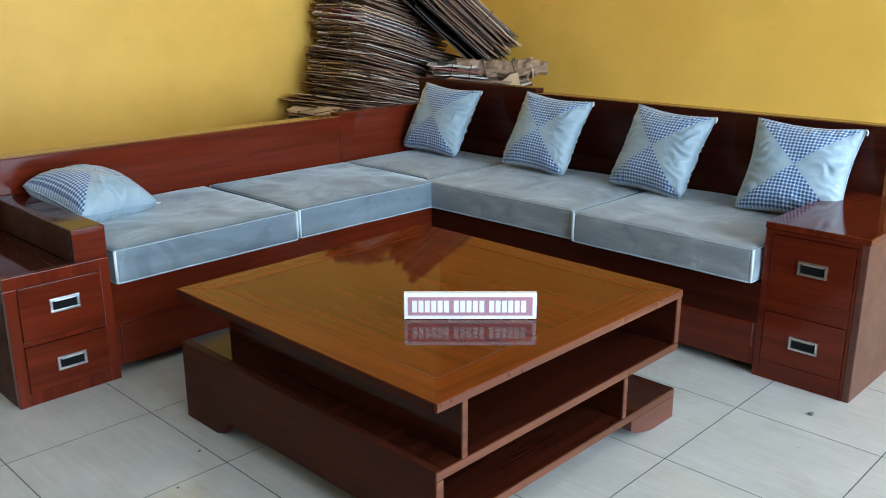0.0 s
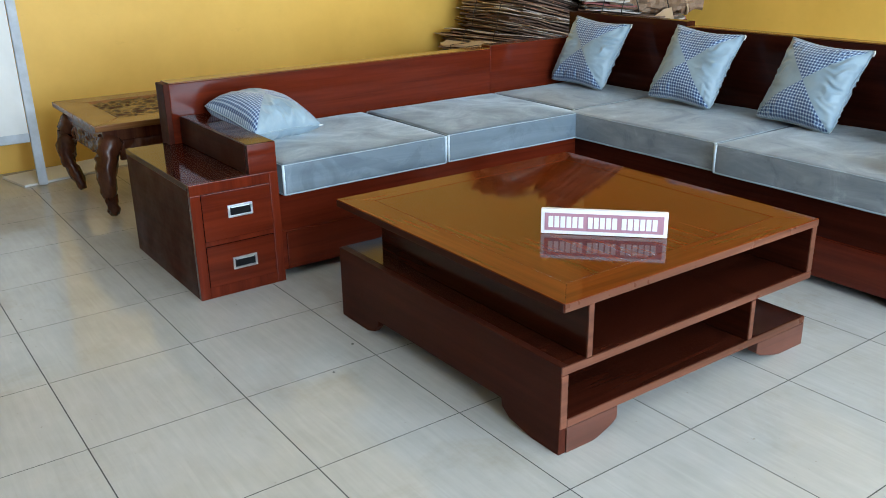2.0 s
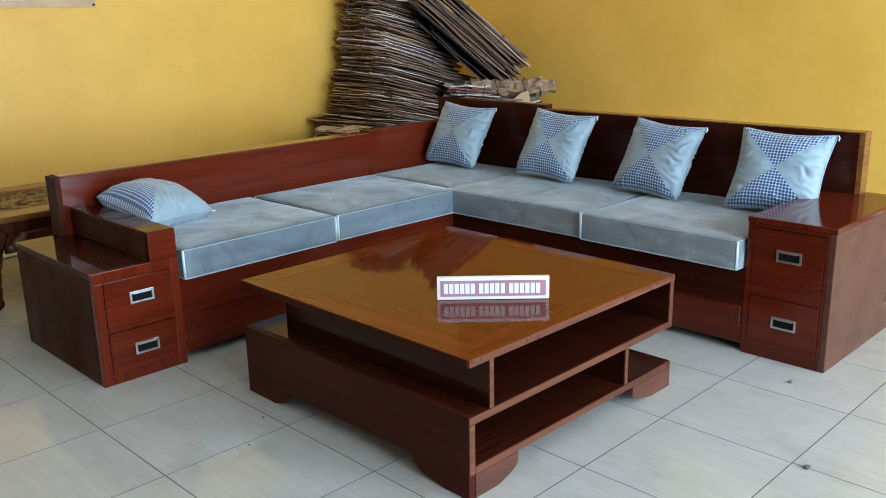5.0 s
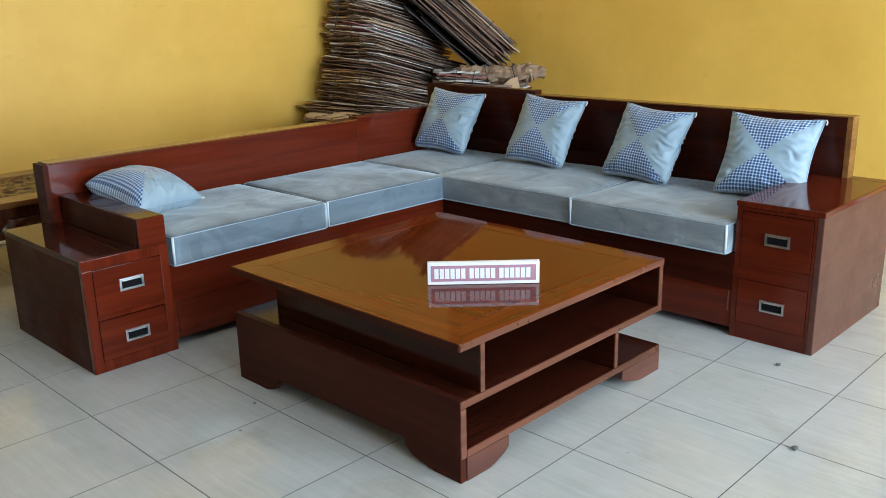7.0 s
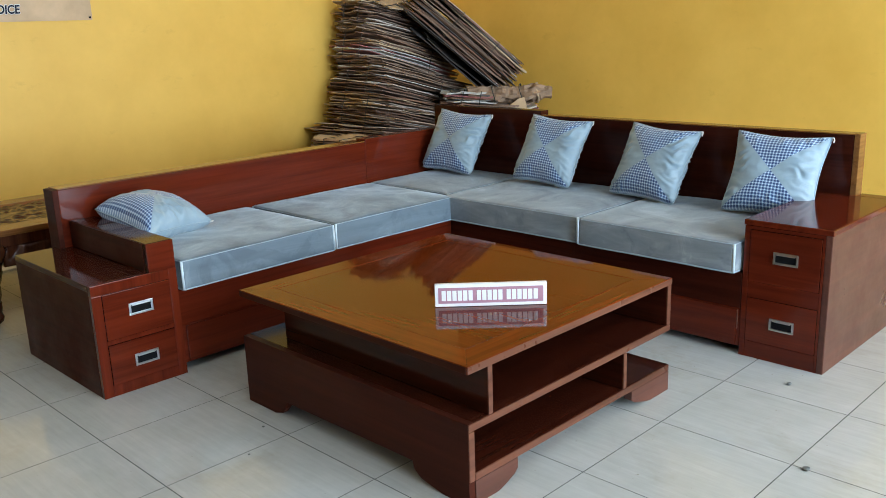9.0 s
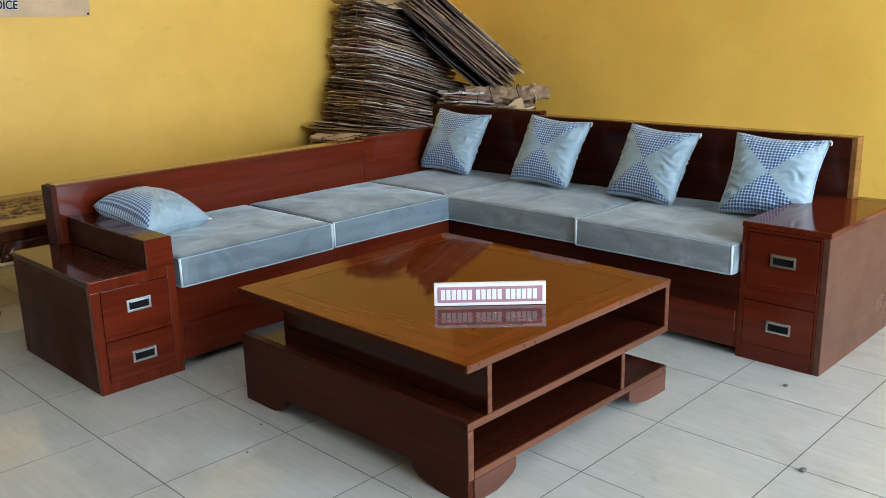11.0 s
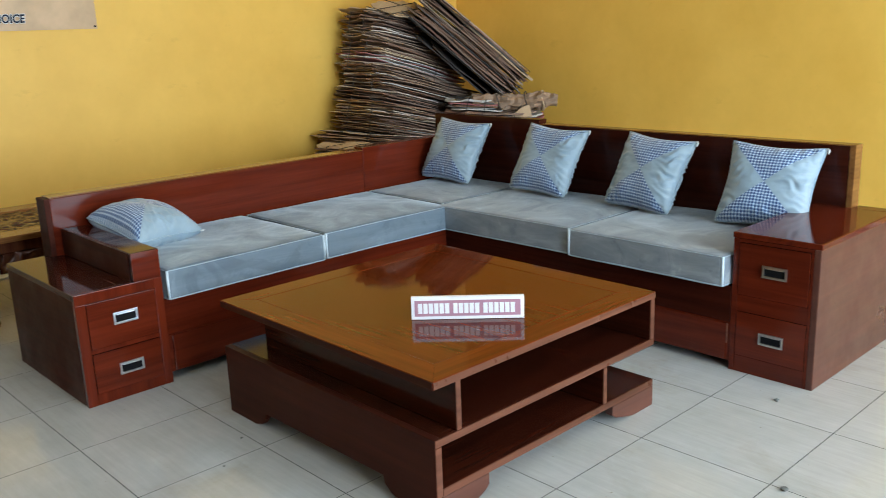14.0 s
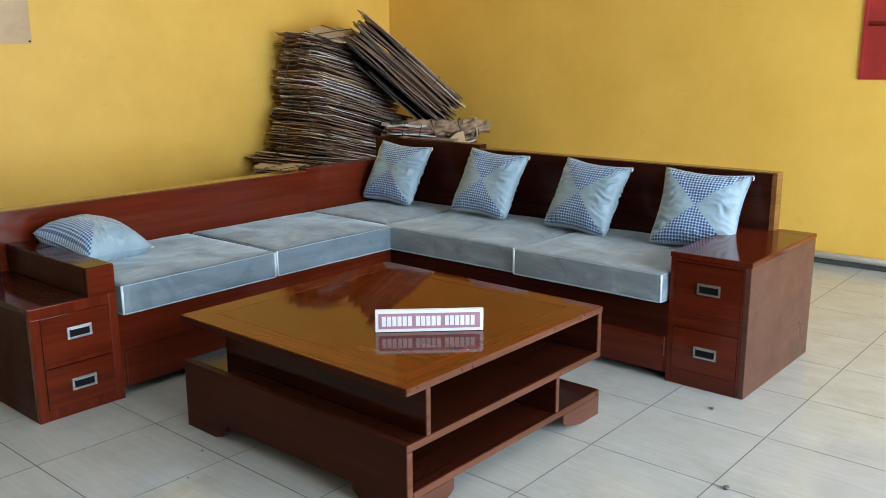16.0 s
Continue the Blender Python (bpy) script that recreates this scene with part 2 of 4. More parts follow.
def carton_mat():
    m, nt, b = mat_base("old_corrugated_board")
    info = nt.nodes.new("ShaderNodeObjectInfo")
    tone = ramp(nt, info.outputs["Random"], [(0.0, (0.10, 0.056, 0.040)), (0.25, (0.28, 0.155, 0.102)), (0.5, (0.19, 0.127, 0.097)),
                                             (0.75, (0.36, 0.25, 0.18)), (0.9, (0.47, 0.37, 0.29)), (1.0, (0.64, 0.58, 0.52))])
    n = noise_node(nt, coords(nt, (9, 9, 30)), 1.0, 6, 0.7)
    grime = ramp(nt, n, [(0.3, (0.55, 0.52, 0.49)), (0.7, (1.25, 1.2, 1.16))])
    nt.links.new(mix(nt, 1.0, tone, grime, "MULTIPLY"), b.inputs["Base Color"])
    b.inputs["Roughness"].default_value = 0.85
    flute = noise_node(nt, coords(nt, (60, 60, 300)), 1.0, 3)
    bump(nt, b, flute, 0.5, 0.003)
    return m


CARTON = carton_mat()
PINK = plain("faded_pink_print", (0.36, 0.13, 0.12), 0.8, 0, 0.25, 12)
PALE_CARTON = plain("fresh_tan_board", (0.50, 0.36, 0.23), 0.8, 0, 0.14, 9)
WHITE_CARTON = plain("white_lined_board", (0.55, 0.52, 0.48), 0.8, 0, 0.2, 9)
GREY_CARTON = plain("grey_lined_board", (0.12, 0.105, 0.098), 0.8, 0, 0.25, 9)


# ---- mesh helpers ----
def world_of(ob):
    m = ob.matrix_basis.copy()
    while ob.parent:
        ob = ob.parent
        m = ob.matrix_basis @ m
    return m


def part(name, bm, material, parent=None, label="", smooth=False):
    """Links a bmesh given in world metres as one mesh object, under its parent if there is one."""
    if parent:
        bm.transform(world_of(parent).inverted())
    me = bpy.data.meshes.new(name)
    bm.to_mesh(me)
    bm.free()
    for mm in material if isinstance(material, (list, tuple)) else (material,):
        me.materials.append(mm)
    if smooth:
        me.polygons.foreach_set("use_smooth", [True] * len(me.polygons))
    ob = new(name, me)
    ob.parent = parent
    if label:
        tagged(ob, label)
    return ob


def thing(name, m, label, category, group="", kind=""):
    ob = new(name)
    ob.empty_display_size = 0.1
    ob.matrix_basis = m
    return tagged(ob, label, category, group, kind)


def box(x0, x1, y0, y1, z0, z1, bevel=0.003, segments=2):
    bm = bmesh.new()
    m = Matrix.Translation(((x0 + x1) / 2, (y0 + y1) / 2, (z0 + z1) / 2)) @ Matrix.Diagonal((x1 - x0, y1 - y0, z1 - z0, 1))
    bmesh.ops.create_cube(bm, size=1, matrix=m)
    if bevel:
        bmesh.ops.bevel(bm, geom=bm.edges[:], offset=bevel, segments=segments, affect="EDGES", profile=0.6)
    return bm


def add(bm, other):
    me = bpy.data.meshes.new("scratch")
    other.to_mesh(me)
    other.free()
    bm.from_mesh(me)
    bpy.data.meshes.remove(me)
    return bm


def prism(outline, axis, a, b, bevel=0.003):
    """A flat outline pushed through from a to b along an axis; the outline's pairs are the other two coordinates in order."""
    bm = bmesh.new()
    order = {"x": lambda p, c: (c, p[0], p[1]), "y": lambda p, c: (p[0], c, p[1]), "z": lambda p, c: (p[0], p[1], c)}[axis]
    lo = [bm.verts.new(order(p, a)) for p in outline]
    hi = [bm.verts.new(order(p, b)) for p in outline]
    n = len(outline)
    bm.faces.new(lo)
    bm.faces.new(hi)
    for i in range(n):
        bm.faces.new((lo[i], lo[(i + 1) % n], hi[(i + 1) % n], hi[i]))
    bmesh.ops.recalc_face_normals(bm, faces=bm.faces)
    if bevel:
        sharp = [e for e in bm.edges if e.calc_face_angle(0) > 0.6]
        bmesh.ops.bevel(bm, geom=sharp, offset=bevel, segments=2, affect="EDGES", profile=0.6)
    return bm


def tube(points, radius, sides=8, closed=False, flat=1.0):
    """A round bar along a line of points; radius may be a list."""
    bm = bmesh.new()
    pts = [Vector(p) for p in points]
    n = len(pts)
    rings = []
    for i, p in enumerate(pts):
        a = pts[(i - 1) % n] if closed or i else pts[0]
        b = pts[(i + 1) % n] if closed or i < n - 1 else pts[-1]
        d = (b - a).normalized()
        side = d.cross(Vector((0, 0, 1)) if abs(d.z) < 0.9 else Vector((1, 0, 0))).normalized()
        up = side.cross(d)
        r = radius[i] if isinstance(radius, (list, tuple)) else radius
        rings.append([bm.verts.new(p + r * (math.cos(t) * side + flat * math.sin(t) * up)) for t in (2 * math.pi * k / sides for k in range(sides))])
    for i in range(n if closed else n - 1):
        r0, r1 = rings[i], rings[(i + 1) % n]
        for k in range(sides):
            bm.faces.new((r0[k], r0[(k + 1) % sides], r1[(k + 1) % sides], r1[k]))
    if not closed:
        bm.faces.new(rings[0])
        bm.faces.new(rings[-1])
    bmesh.ops.recalc_face_normals(bm, faces=bm.faces)
    return bm


def soft_block(w, d, h, r, crown, seed, cells=14, ruffle=0.004):
    """A stuffed block round the origin, its underside at z = 0, with rounded edges and a slightly domed, uneven top."""
    half = (w / 2, d / 2, h / 2)

    def cuts(a, n):
        inner = [-(a - r) + 2 * (a - r) * i / n for i in range(n + 1)]
        return [-a, -a + 0.3 * r, -a + 0.65 * r] + inner + [a - 0.65 * r, a - 0.3 * r, a]

    bm = bmesh.new()
    lines = (cuts(half[0], cells), cuts(half[1], cells), cuts(half[2], 3))
    for fixed in range(3):
        i, j = [k for k in range(3) if k != fixed]
        for sign in (-1, 1):
            grid = []
            for a in lines[i]:
                row = []
                for b in lines[j]:
                    p = [0, 0, 0]
                    p[fixed], p[i], p[j] = sign * half[fixed], a, b
                    row.append(bm.verts.new(p))
                grid.append(row)
            for a in range(len(grid) - 1):
                for b in range(len(grid[0]) - 1):
                    bm.faces.new((grid[a][b], grid[a + 1][b], grid[a + 1][b + 1], grid[a][b + 1]))
    bmesh.ops.remove_doubles(bm, verts=bm.verts, dist=1e-5)
    for v in bm.verts:
        p = v.co.copy()
        core = Vector([max(-(half[k] - r), min(half[k] - r, p[k])) for k in range(3)])
        away = p - core
        if away.length > 0:
            away = away.normalized() * r
        q = core + away
        u, t = q.x / half[0], q.y / half[1]
        swell = max(0, 1 - u * u) * max(0, 1 - t * t)
        lift = noise.noise(Vector((q.x * 5 + seed, q.y * 5, seed))) * ruffle
        if q.z > 0:
            q.z += crown * swell ** 0.6 + lift
        side = noise.noise(Vector((q.x * 9, q.y * 9 + seed, q.z * 14))) * ruffle
        q.x += side * (abs(u) > 0.9) * 0.8
        q.y += side * (abs(t) > 0.9) * 0.8
        q.z += half[2]
        v.co = q
    bmesh.ops.recalc_face_normals(bm, faces=bm.faces)
    return bm


def ring(w, d, r, z, wobble, seed, n=10):
    """A rounded rectangle of points at height z."""
    out = []
    for cx, cy, a0 in ((w / 2 - r, d / 2 - r, 0), (-w / 2 + r, d / 2 - r, 90), (-w / 2 + r, -d / 2 + r, 180), (w / 2 - r, -d / 2 + r, 270)):
        for k in range(5):
            a = radians(a0 + 22.5 * k)
            out.append((cx + r * math.cos(a), cy + r * math.sin(a)))
    full = []
    for (ax, ay), (bx, by) in zip(out, out[1:] + out[:1]):
        steps = n if math.hypot(bx - ax, by - ay) > 0.1 else 1
        for k in range(steps):
            x, y = ax + (bx - ax) * k / steps, ay + (by - ay) * k / steps
            full.append((x, y, z + wobble * noise.noise(Vector((x * 6 + seed, y * 6, 0)))))
    return full


# ---- setting ----
floor = tagged(part("floor", box(WEST - 0.2, EAST + 0.2, SOUTH - 0.2, NORTH + 0.2, -0.16, -0.0005, 0), GROUT), "pale glossy ceramic tile floor with thin grey joints", "floor", kind="structure")
wall_west = tagged(part("wall_west", box(WEST - 0.18, WEST, SOUTH - 0.2, NORTH + 0.2, -0.1, TOP, 0), YELLOW), "bright yellow painted plaster wall behind the side table", "wall", kind="structure")
wall_north = tagged(part("wall_north", box(WEST + 0.001, EAST + 0.2, NORTH, NORTH + 0.18, -0.1, TOP, 0), YELLOW), "yellow painted plaster wall behind the long sofa", "wall", kind="structure")


def wall_with_opening(name, along, at, lo, hi, o0, o1, top, label):
    bm = bmesh.new()
    for a, b, z0, z1 in ((lo, o0, -0.1, TOP), (o1, hi, -0.1, TOP), (o0, o1, top, TOP)):
        if along == "y":
            add(bm, box(at, at + 0.18, a, b, z0, z1, 0))
        else:
            add(bm, box(a, b, at - 0.18, at, z0, z1, 0))
    return tagged(part(name, bm, YELLOW), label, "wall", kind="structure")


wall_with_opening("wall_east", "y", EAST, SOUTH - 0.18, NORTH, -1.2, 2.7, 2.7, "yellow wall with a wide open shopfront")
# Unseen south wall, set far back so that it bounces little light.
tagged(part("wall_south", box(WEST, EAST, SOUTH - 0.18, SOUTH, -0.1, TOP, 0), YELLOW), "unseen plain yellow wall closing the showroom, set far back to cut bounce", "wall", kind="structure")
# Unseen ceiling, kept white for the light it bounces down.
tagged(part("ceiling", box(WEST - 0.18, EAST + 0.18, SOUTH - 0.18, NORTH + 0.18, TOP, TOP + 0.12, 0), WHITE), "unseen plain white ceiling, added to bounce daylight down", "ceiling", kind="structure")
tagged(part("ground", box(-60, 60, -60, 60, -0.4, -0.17, 0), CONCRETE), "bare grey concrete yard outside", "ground", kind="structure")
# Dark strip that paints the shade in the gap below the conduit.
gap_strip = tagged(part("gap_strip", box(WEST + 0.7, EAST - 0.01, NORTH - 0.016, NORTH - 0.001, 0.0, 0.035, 0.001), GAP_SHADE), "dark strip standing for the shaded gap along the wall foot", "skirting", kind="structure")
pipe = tagged(part("conduit_pipe", tube([(0.05, NORTH - 0.022, 0.052), (2.0, NORTH - 0.022, 0.055), (EAST - 0.02, NORTH - 0.022, 0.05)], 0.02, 12), PVC, smooth=True),
              "white plastic conduit pipe along the wall foot", "pipe")


# ---- sofa ----
FX, BX, BXO = -0.70, -1.30, -1.37      # west run: front face, face of the back, outer face
FY, BY, BYO = 1.45, 2.05, 2.11         # north run
SEAT = 0.305


def handle(parent, centre, axis):
    """A flush pull: a steel rim round a dark cup with a thin turned-in lip. axis: the way it faces."""
    w, h, rim = 0.043, 0.021, 0.007
    bm = bmesh.new()

    def slab(a0, a1, z0, z1, d0, d1, slot):
        b = box(a0, a1, d0, d1, z0, z1, 0.0012)
        for f in b.faces:
            f.material_index = slot
        add(bm, b)

    slab(-w, w, h - rim, h, -0.006, 0.0, 0)
    slab(-w, w, -h, -h + rim, -0.006, 0.0, 0)
    slab(-w, -w + rim, -h + rim, h - rim, -0.006, 0.0, 0)
    slab(w - rim, w, -h + rim, h - rim, -0.006, 0.0, 0)
    slab(-w + rim, w - rim, -h + rim, h - rim, -0.0012, 0.0, 1)
    slab(-w + rim + 0.004, w - rim - 0.004, h - rim - 0.0025, h - rim + 0.001, -0.0075, -0.003, 0)
    turn = pose(0, 0, 0, 0, 0, 0) if axis == "-y" else pose(0, 0, 0, 0, 0, 90)
    bm.transform(Matrix.Translation(centre) @ turn)
    return part("handle", bm, (CHROME, CUP), parent, "flush brushed steel handle with a dark cup")


west = thing("sofa_section", pose(-1.0, 0.6, 0), "red mahogany sofa section with stepped arm and two drawers", "sofa", "corner sofa sections")
corner = thing("sofa_section", pose(-1.0, 1.75, 0), "red mahogany corner sofa section with two backs", "sofa", "corner sofa sections")
north = thing("sofa_section", pose(0.1, 1.75, 0), "mahogany sofa section with a square drawer arm, shade put in its wood colour", "sofa", "corner sofa sections")

# west run
JY = 1.462                            # joint between the sections
part("seat_deck", box(BX, FX - 0.02, 0.036, JY, SEAT - 0.02, SEAT, 0.002), WOOD_Y, west)
part("front_rail", box(FX - 0.03, FX - 0.001, 0.052, JY - 0.001, 0.172, SEAT - 0.001, 0.003), WOOD_Y, west)
part("lower_rail", box(FX - 0.032, FX - 0.003, 0.0525, JY - 0.0015, 0.03, 0.1715, 0.002), WOOD_Y, west)
part("under_seat_drawer", box(FX - 0.0025, FX + 0.003, 0.075, JY - 0.002, 0.034, 0.168, 0.0014), WOOD_Y, west)
part("plinth", box(FX - 0.16, FX - 0.13, 0.05, JY - 0.001, 0.0, 0.03, 0.002), WOOD_Y, west)
part("backrest", box(BXO - 0.012, BX, -0.0785, JY, 0.0, 0.620, 0.004), WOOD_Y, west)
part("top_cap", box(BXO - 0.013, BX + 0.001, -0.0783, JY - 0.001, 0.6203, 0.6255, 0.002), REFLECTION_Y, west, "added strip, gold wall reflection painted along the top edge")
part("back_post", box(BXO - 0.010, BX + 0.006, -0.1, -0.079, 0.0, 0.622, 0.003), SATIN_SHADED_X, west)
AX, AB = FX + 0.018, -1.335             # drawer arm: front face and back
# Shaded wood on arm and cabinet tops paints their dark reflection.
part("arm", box(BX + 0.007, AX, -0.05, 0.051, 0.397, 0.499, 0.004), SHADED_X, west)
part("arm_front", box(AX + 0.0002, AX + 0.0024, -0.049, 0.050, 0.3978, 0.4975, 0.0009), WOOD_Y, west)
part("arm_side", box(BX + 0.008, AX - 0.022, -0.0525, -0.0502, 0.3985, 0.497, 0.0008), SATIN_SHADED_X, west)
part("cabinet_top", box(AB, AX - 0.0202, -0.256, -0.101, 0.376, 0.3965, 0.0015), SHADED_X, west)
part("cabinet_top", box(BX + 0.007, AX - 0.0202, -0.1005, -0.051, 0.376, 0.3965, 0.0015), SHADED_X, west)
part("side_panel", box(AB, AX - 0.021, -0.256, -0.236, 0.0, 0.375, 0.003), SATIN_SHADED_X, west, "satin brown side panel, coloured for the light on its side")
part("inner_panel", box(BX + 0.01, AX - 0.021, 0.03, 0.051, 0.0, 0.396, 0.003), WOOD_X, west)
front = bmesh.new()
add(front, box(AX - 0.02, AX, -0.256, -0.222, 0.0, 0.3598, 0.0015))
add(front, box(AX - 0.02, AX, 0.022, 0.052, 0.0, 0.3968, 0.0015))
add(front, box(AX - 0.02, AX, -0.256, 0.0218, 0.36, 0.3965, 0.0015))
for z0, z1 in ((0.0, 0.038), (0.182, 0.198)):
    add(front, box(AX - 0.02, AX - 0.0008, -0.2215, 0.0215, z0, z1, 0.001))
part("front_frame", front, WOOD_Z, west)
for z0, z1, hz in ((0.0393, 0.1807, 0.108), (0.1993, 0.3587, 0.289)):
    d = part("drawer", box(AX - 0.02, AX + 0.002, -0.2202, 0.0202, z0, z1, 0.0012), WOOD_Y, west)
    handle(d, (AX + 0.002, -0.093, hz), "x")

# corner
part("seat_deck", box(BX, -0.74, JY + 0.001, BY, SEAT - 0.02, SEAT, 0.002), WOOD_Y, corner)
part("front_rail", box(FX - 0.03, FX - 0.004, JY + 0.002, FY + 0.032, 0.172, SEAT - 0.001, 0.003), WOOD_Z, corner)
part("backrest", box(BXO, BX, JY + 0.001, BY + 0.001, 0.0, 0.636, 0.004), WOOD_Y, corner, "red mahogany side back")
part("backrest", box(BXO - 0.02, -0.642, BY + 0.003, BYO + 0.002, 0.0, 0.751, 0.004), SHADED_X, corner, "taller mahogany back with a worn top edge, shade put in its colour")
part("plinth", box(-0.86, -0.83, JY, BY, 0.0, 0.284, 0.002), WOOD_Y, corner)

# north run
part("seat_deck", box(-0.738, 0.726, FY + 0.02, BY, SEAT - 0.02, SEAT, 0.002), SHADED_X, north)
part("front_rail", box(FX - 0.003, 0.724, FY + 0.001, FY + 0.03, 0.172, SEAT - 0.001, 0.003), SHADED_X, north)
part("lower_rail", box(FX - 0.002, 0.724, FY + 0.003, FY + 0.032, 0.03, 0.1715, 0.002), WOOD_X, north)
part("under_seat_drawer", box(FX + 0.01, 0.712, FY - 0.004, FY + 0.0025, 0.034, 0.168, 0.0014), WOOD_X, north)
part("worn_edge", box(0.7135, 0.7165, FY - 0.0042, FY + 0.0025, 0.095, 0.168, 0.0008), EDGE, north, "pale chipped edge")
part("plinth", box(FX + 0.02, 0.72, FY + 0.12, FY + 0.15, 0.0, 0.03, 0.002), WOOD_X, north)
# Backrest in the shaded wood: its darkness is shade put into colour.
part("backrest", box(-0.640, 0.852, BY, BYO, 0.0, 0.727, 0.004), SHADED_X, north)
part("top_cap", box(-0.639, 0.852, BY - 0.001, BYO + 0.002, 0.7273, 0.7325, 0.002), REFLECTION_X, north, "added strip, gold wall reflection painted along the top edge")
# Teak here paints the yellow wall's reflection on the backrest's end.
part("back_post", box(0.8525, 0.875, BY - 0.001, BYO + 0.001, 0.0, 0.7325, 0.003), TEAK, north, "end strip of the backrest, gold wall reflection in its colour")
part("cabinet_top", box(0.722, 1.026, FY - 0.001, BY - 0.001, 0.479, 0.499, 0.003), WOOD_Y, north)
part("cabinet_top", box(0.8765, 1.026, BY - 0.001, BYO, 0.479, 0.499, 0.003), WOOD_Y, north)
part("side_panel", box(1.002, 1.024, FY, BYO - 0.001, 0.0, 0.478, 0.003), SATIN_LIT_Y, north, "satin brown side panel, coloured for the light on its side")
part("inner_panel", box(0.725, 0.745, FY + 0.021, BY - 0.002, 0.0, 0.478, 0.003), WOOD_Y, north)
front = bmesh.new()
add(front, box(0.7255, 0.746, FY, FY + 0.02, 0.0, 0.478, 0.002))
add(front, box(0.993, 1.0015, FY, FY + 0.02, 0.0, 0.478, 0.001))
for z0, z1 in ((0.0, 0.06), (0.222, 0.28), (0.466, 0.478)):
    add(front, box(0.7465, 0.9925, FY + 0.0008, FY + 0.02, z0, z1, 0.001))
part("front_frame", front, WOOD_X, north)
for z0, z1, hz in ((0.0615, 0.2205, 0.14), (0.2815, 0.4645, 0.378)):
    d = part("drawer", box(0.748, 0.991, FY - 0.002, FY + 0.02, z0, z1, 0.0012), WOOD_X, north)
    handle(d, (0.876, FY - 0.002, hz), "-y")


# ---- seat cushions ----
def seat_cushion(x0, x1, y0, y1, seed, label, tilt=0.0, cloth=VELVET, h=0.112):
    w, d = x1 - x0, y1 - y0
    at = pose((x0 + x1) / 2, (y0 + y1) / 2, SEAT + 0.001, 0, 0, tilt)
    root = thing("seat_cushion", at, label, "cushion", "sofa seat cushions")
    bm = soft_block(w, d, h, 0.015, 0.007, seed)
    bm.transform(at)
    part("cover", bm, cloth, root, smooth=True)
    for z, thick in ((h - 0.004, 0.0016), (0.006, 0.0030)):
        bm = tube(ring(w - 0.003, d - 0.003, 0.011, z, 0.0015, seed), thick, 6, True)
        bm.transform(at)
        part("piping", bm, PIPING, root, "velvet piping, edge highlight painted in its paler colour", True)
    # Pale bars added at the upright corners paint the highlight there.
    for sx, sy in ((1, -1), (1, 1), (-1, -1)):
        x, y = sx * (w / 2 - 0.004), sy * (d / 2 - 0.004)
        bm = tube([(x, y, 0.006), (x + sx * 0.001, y + sy * 0.001, h / 2), (x, y, h - 0.004)], 0.0048, 8)
        bm.transform(at)
        part("piping", bm, CORNER_HIGHLIGHT, root, "velvet piping, edge highlight painted in its paler colour", True)
    return root


seat_cushion(-1.285, -0.668, 0.058, 0.746, 1, "grey-blue velvet seat cushion beside the stepped arm", 0.8)
seat_cushion(-1.285, -0.678, 0.764, 1.460, 2, "grey-blue velvet seat cushion with smudged nap", -0.5)
seat_cushion(-1.285, -0.745, 1.478, 2.045, 3, "velvet corner seat cushion, greyed for the light on it", 0.0, VELVET_LIT)
seat_cushion(-0.732, 0.031, 1.428, 2.045, 4, "velvet seat cushion on the long run, greyed for its light", 0.3, VELVET_LIT)
seat_cushion(0.045, 0.716, 1.408, 2.045, 5, "velvet seat cushion against the drawer arm, greyed for its light", -0.4, VELVET_LIT)


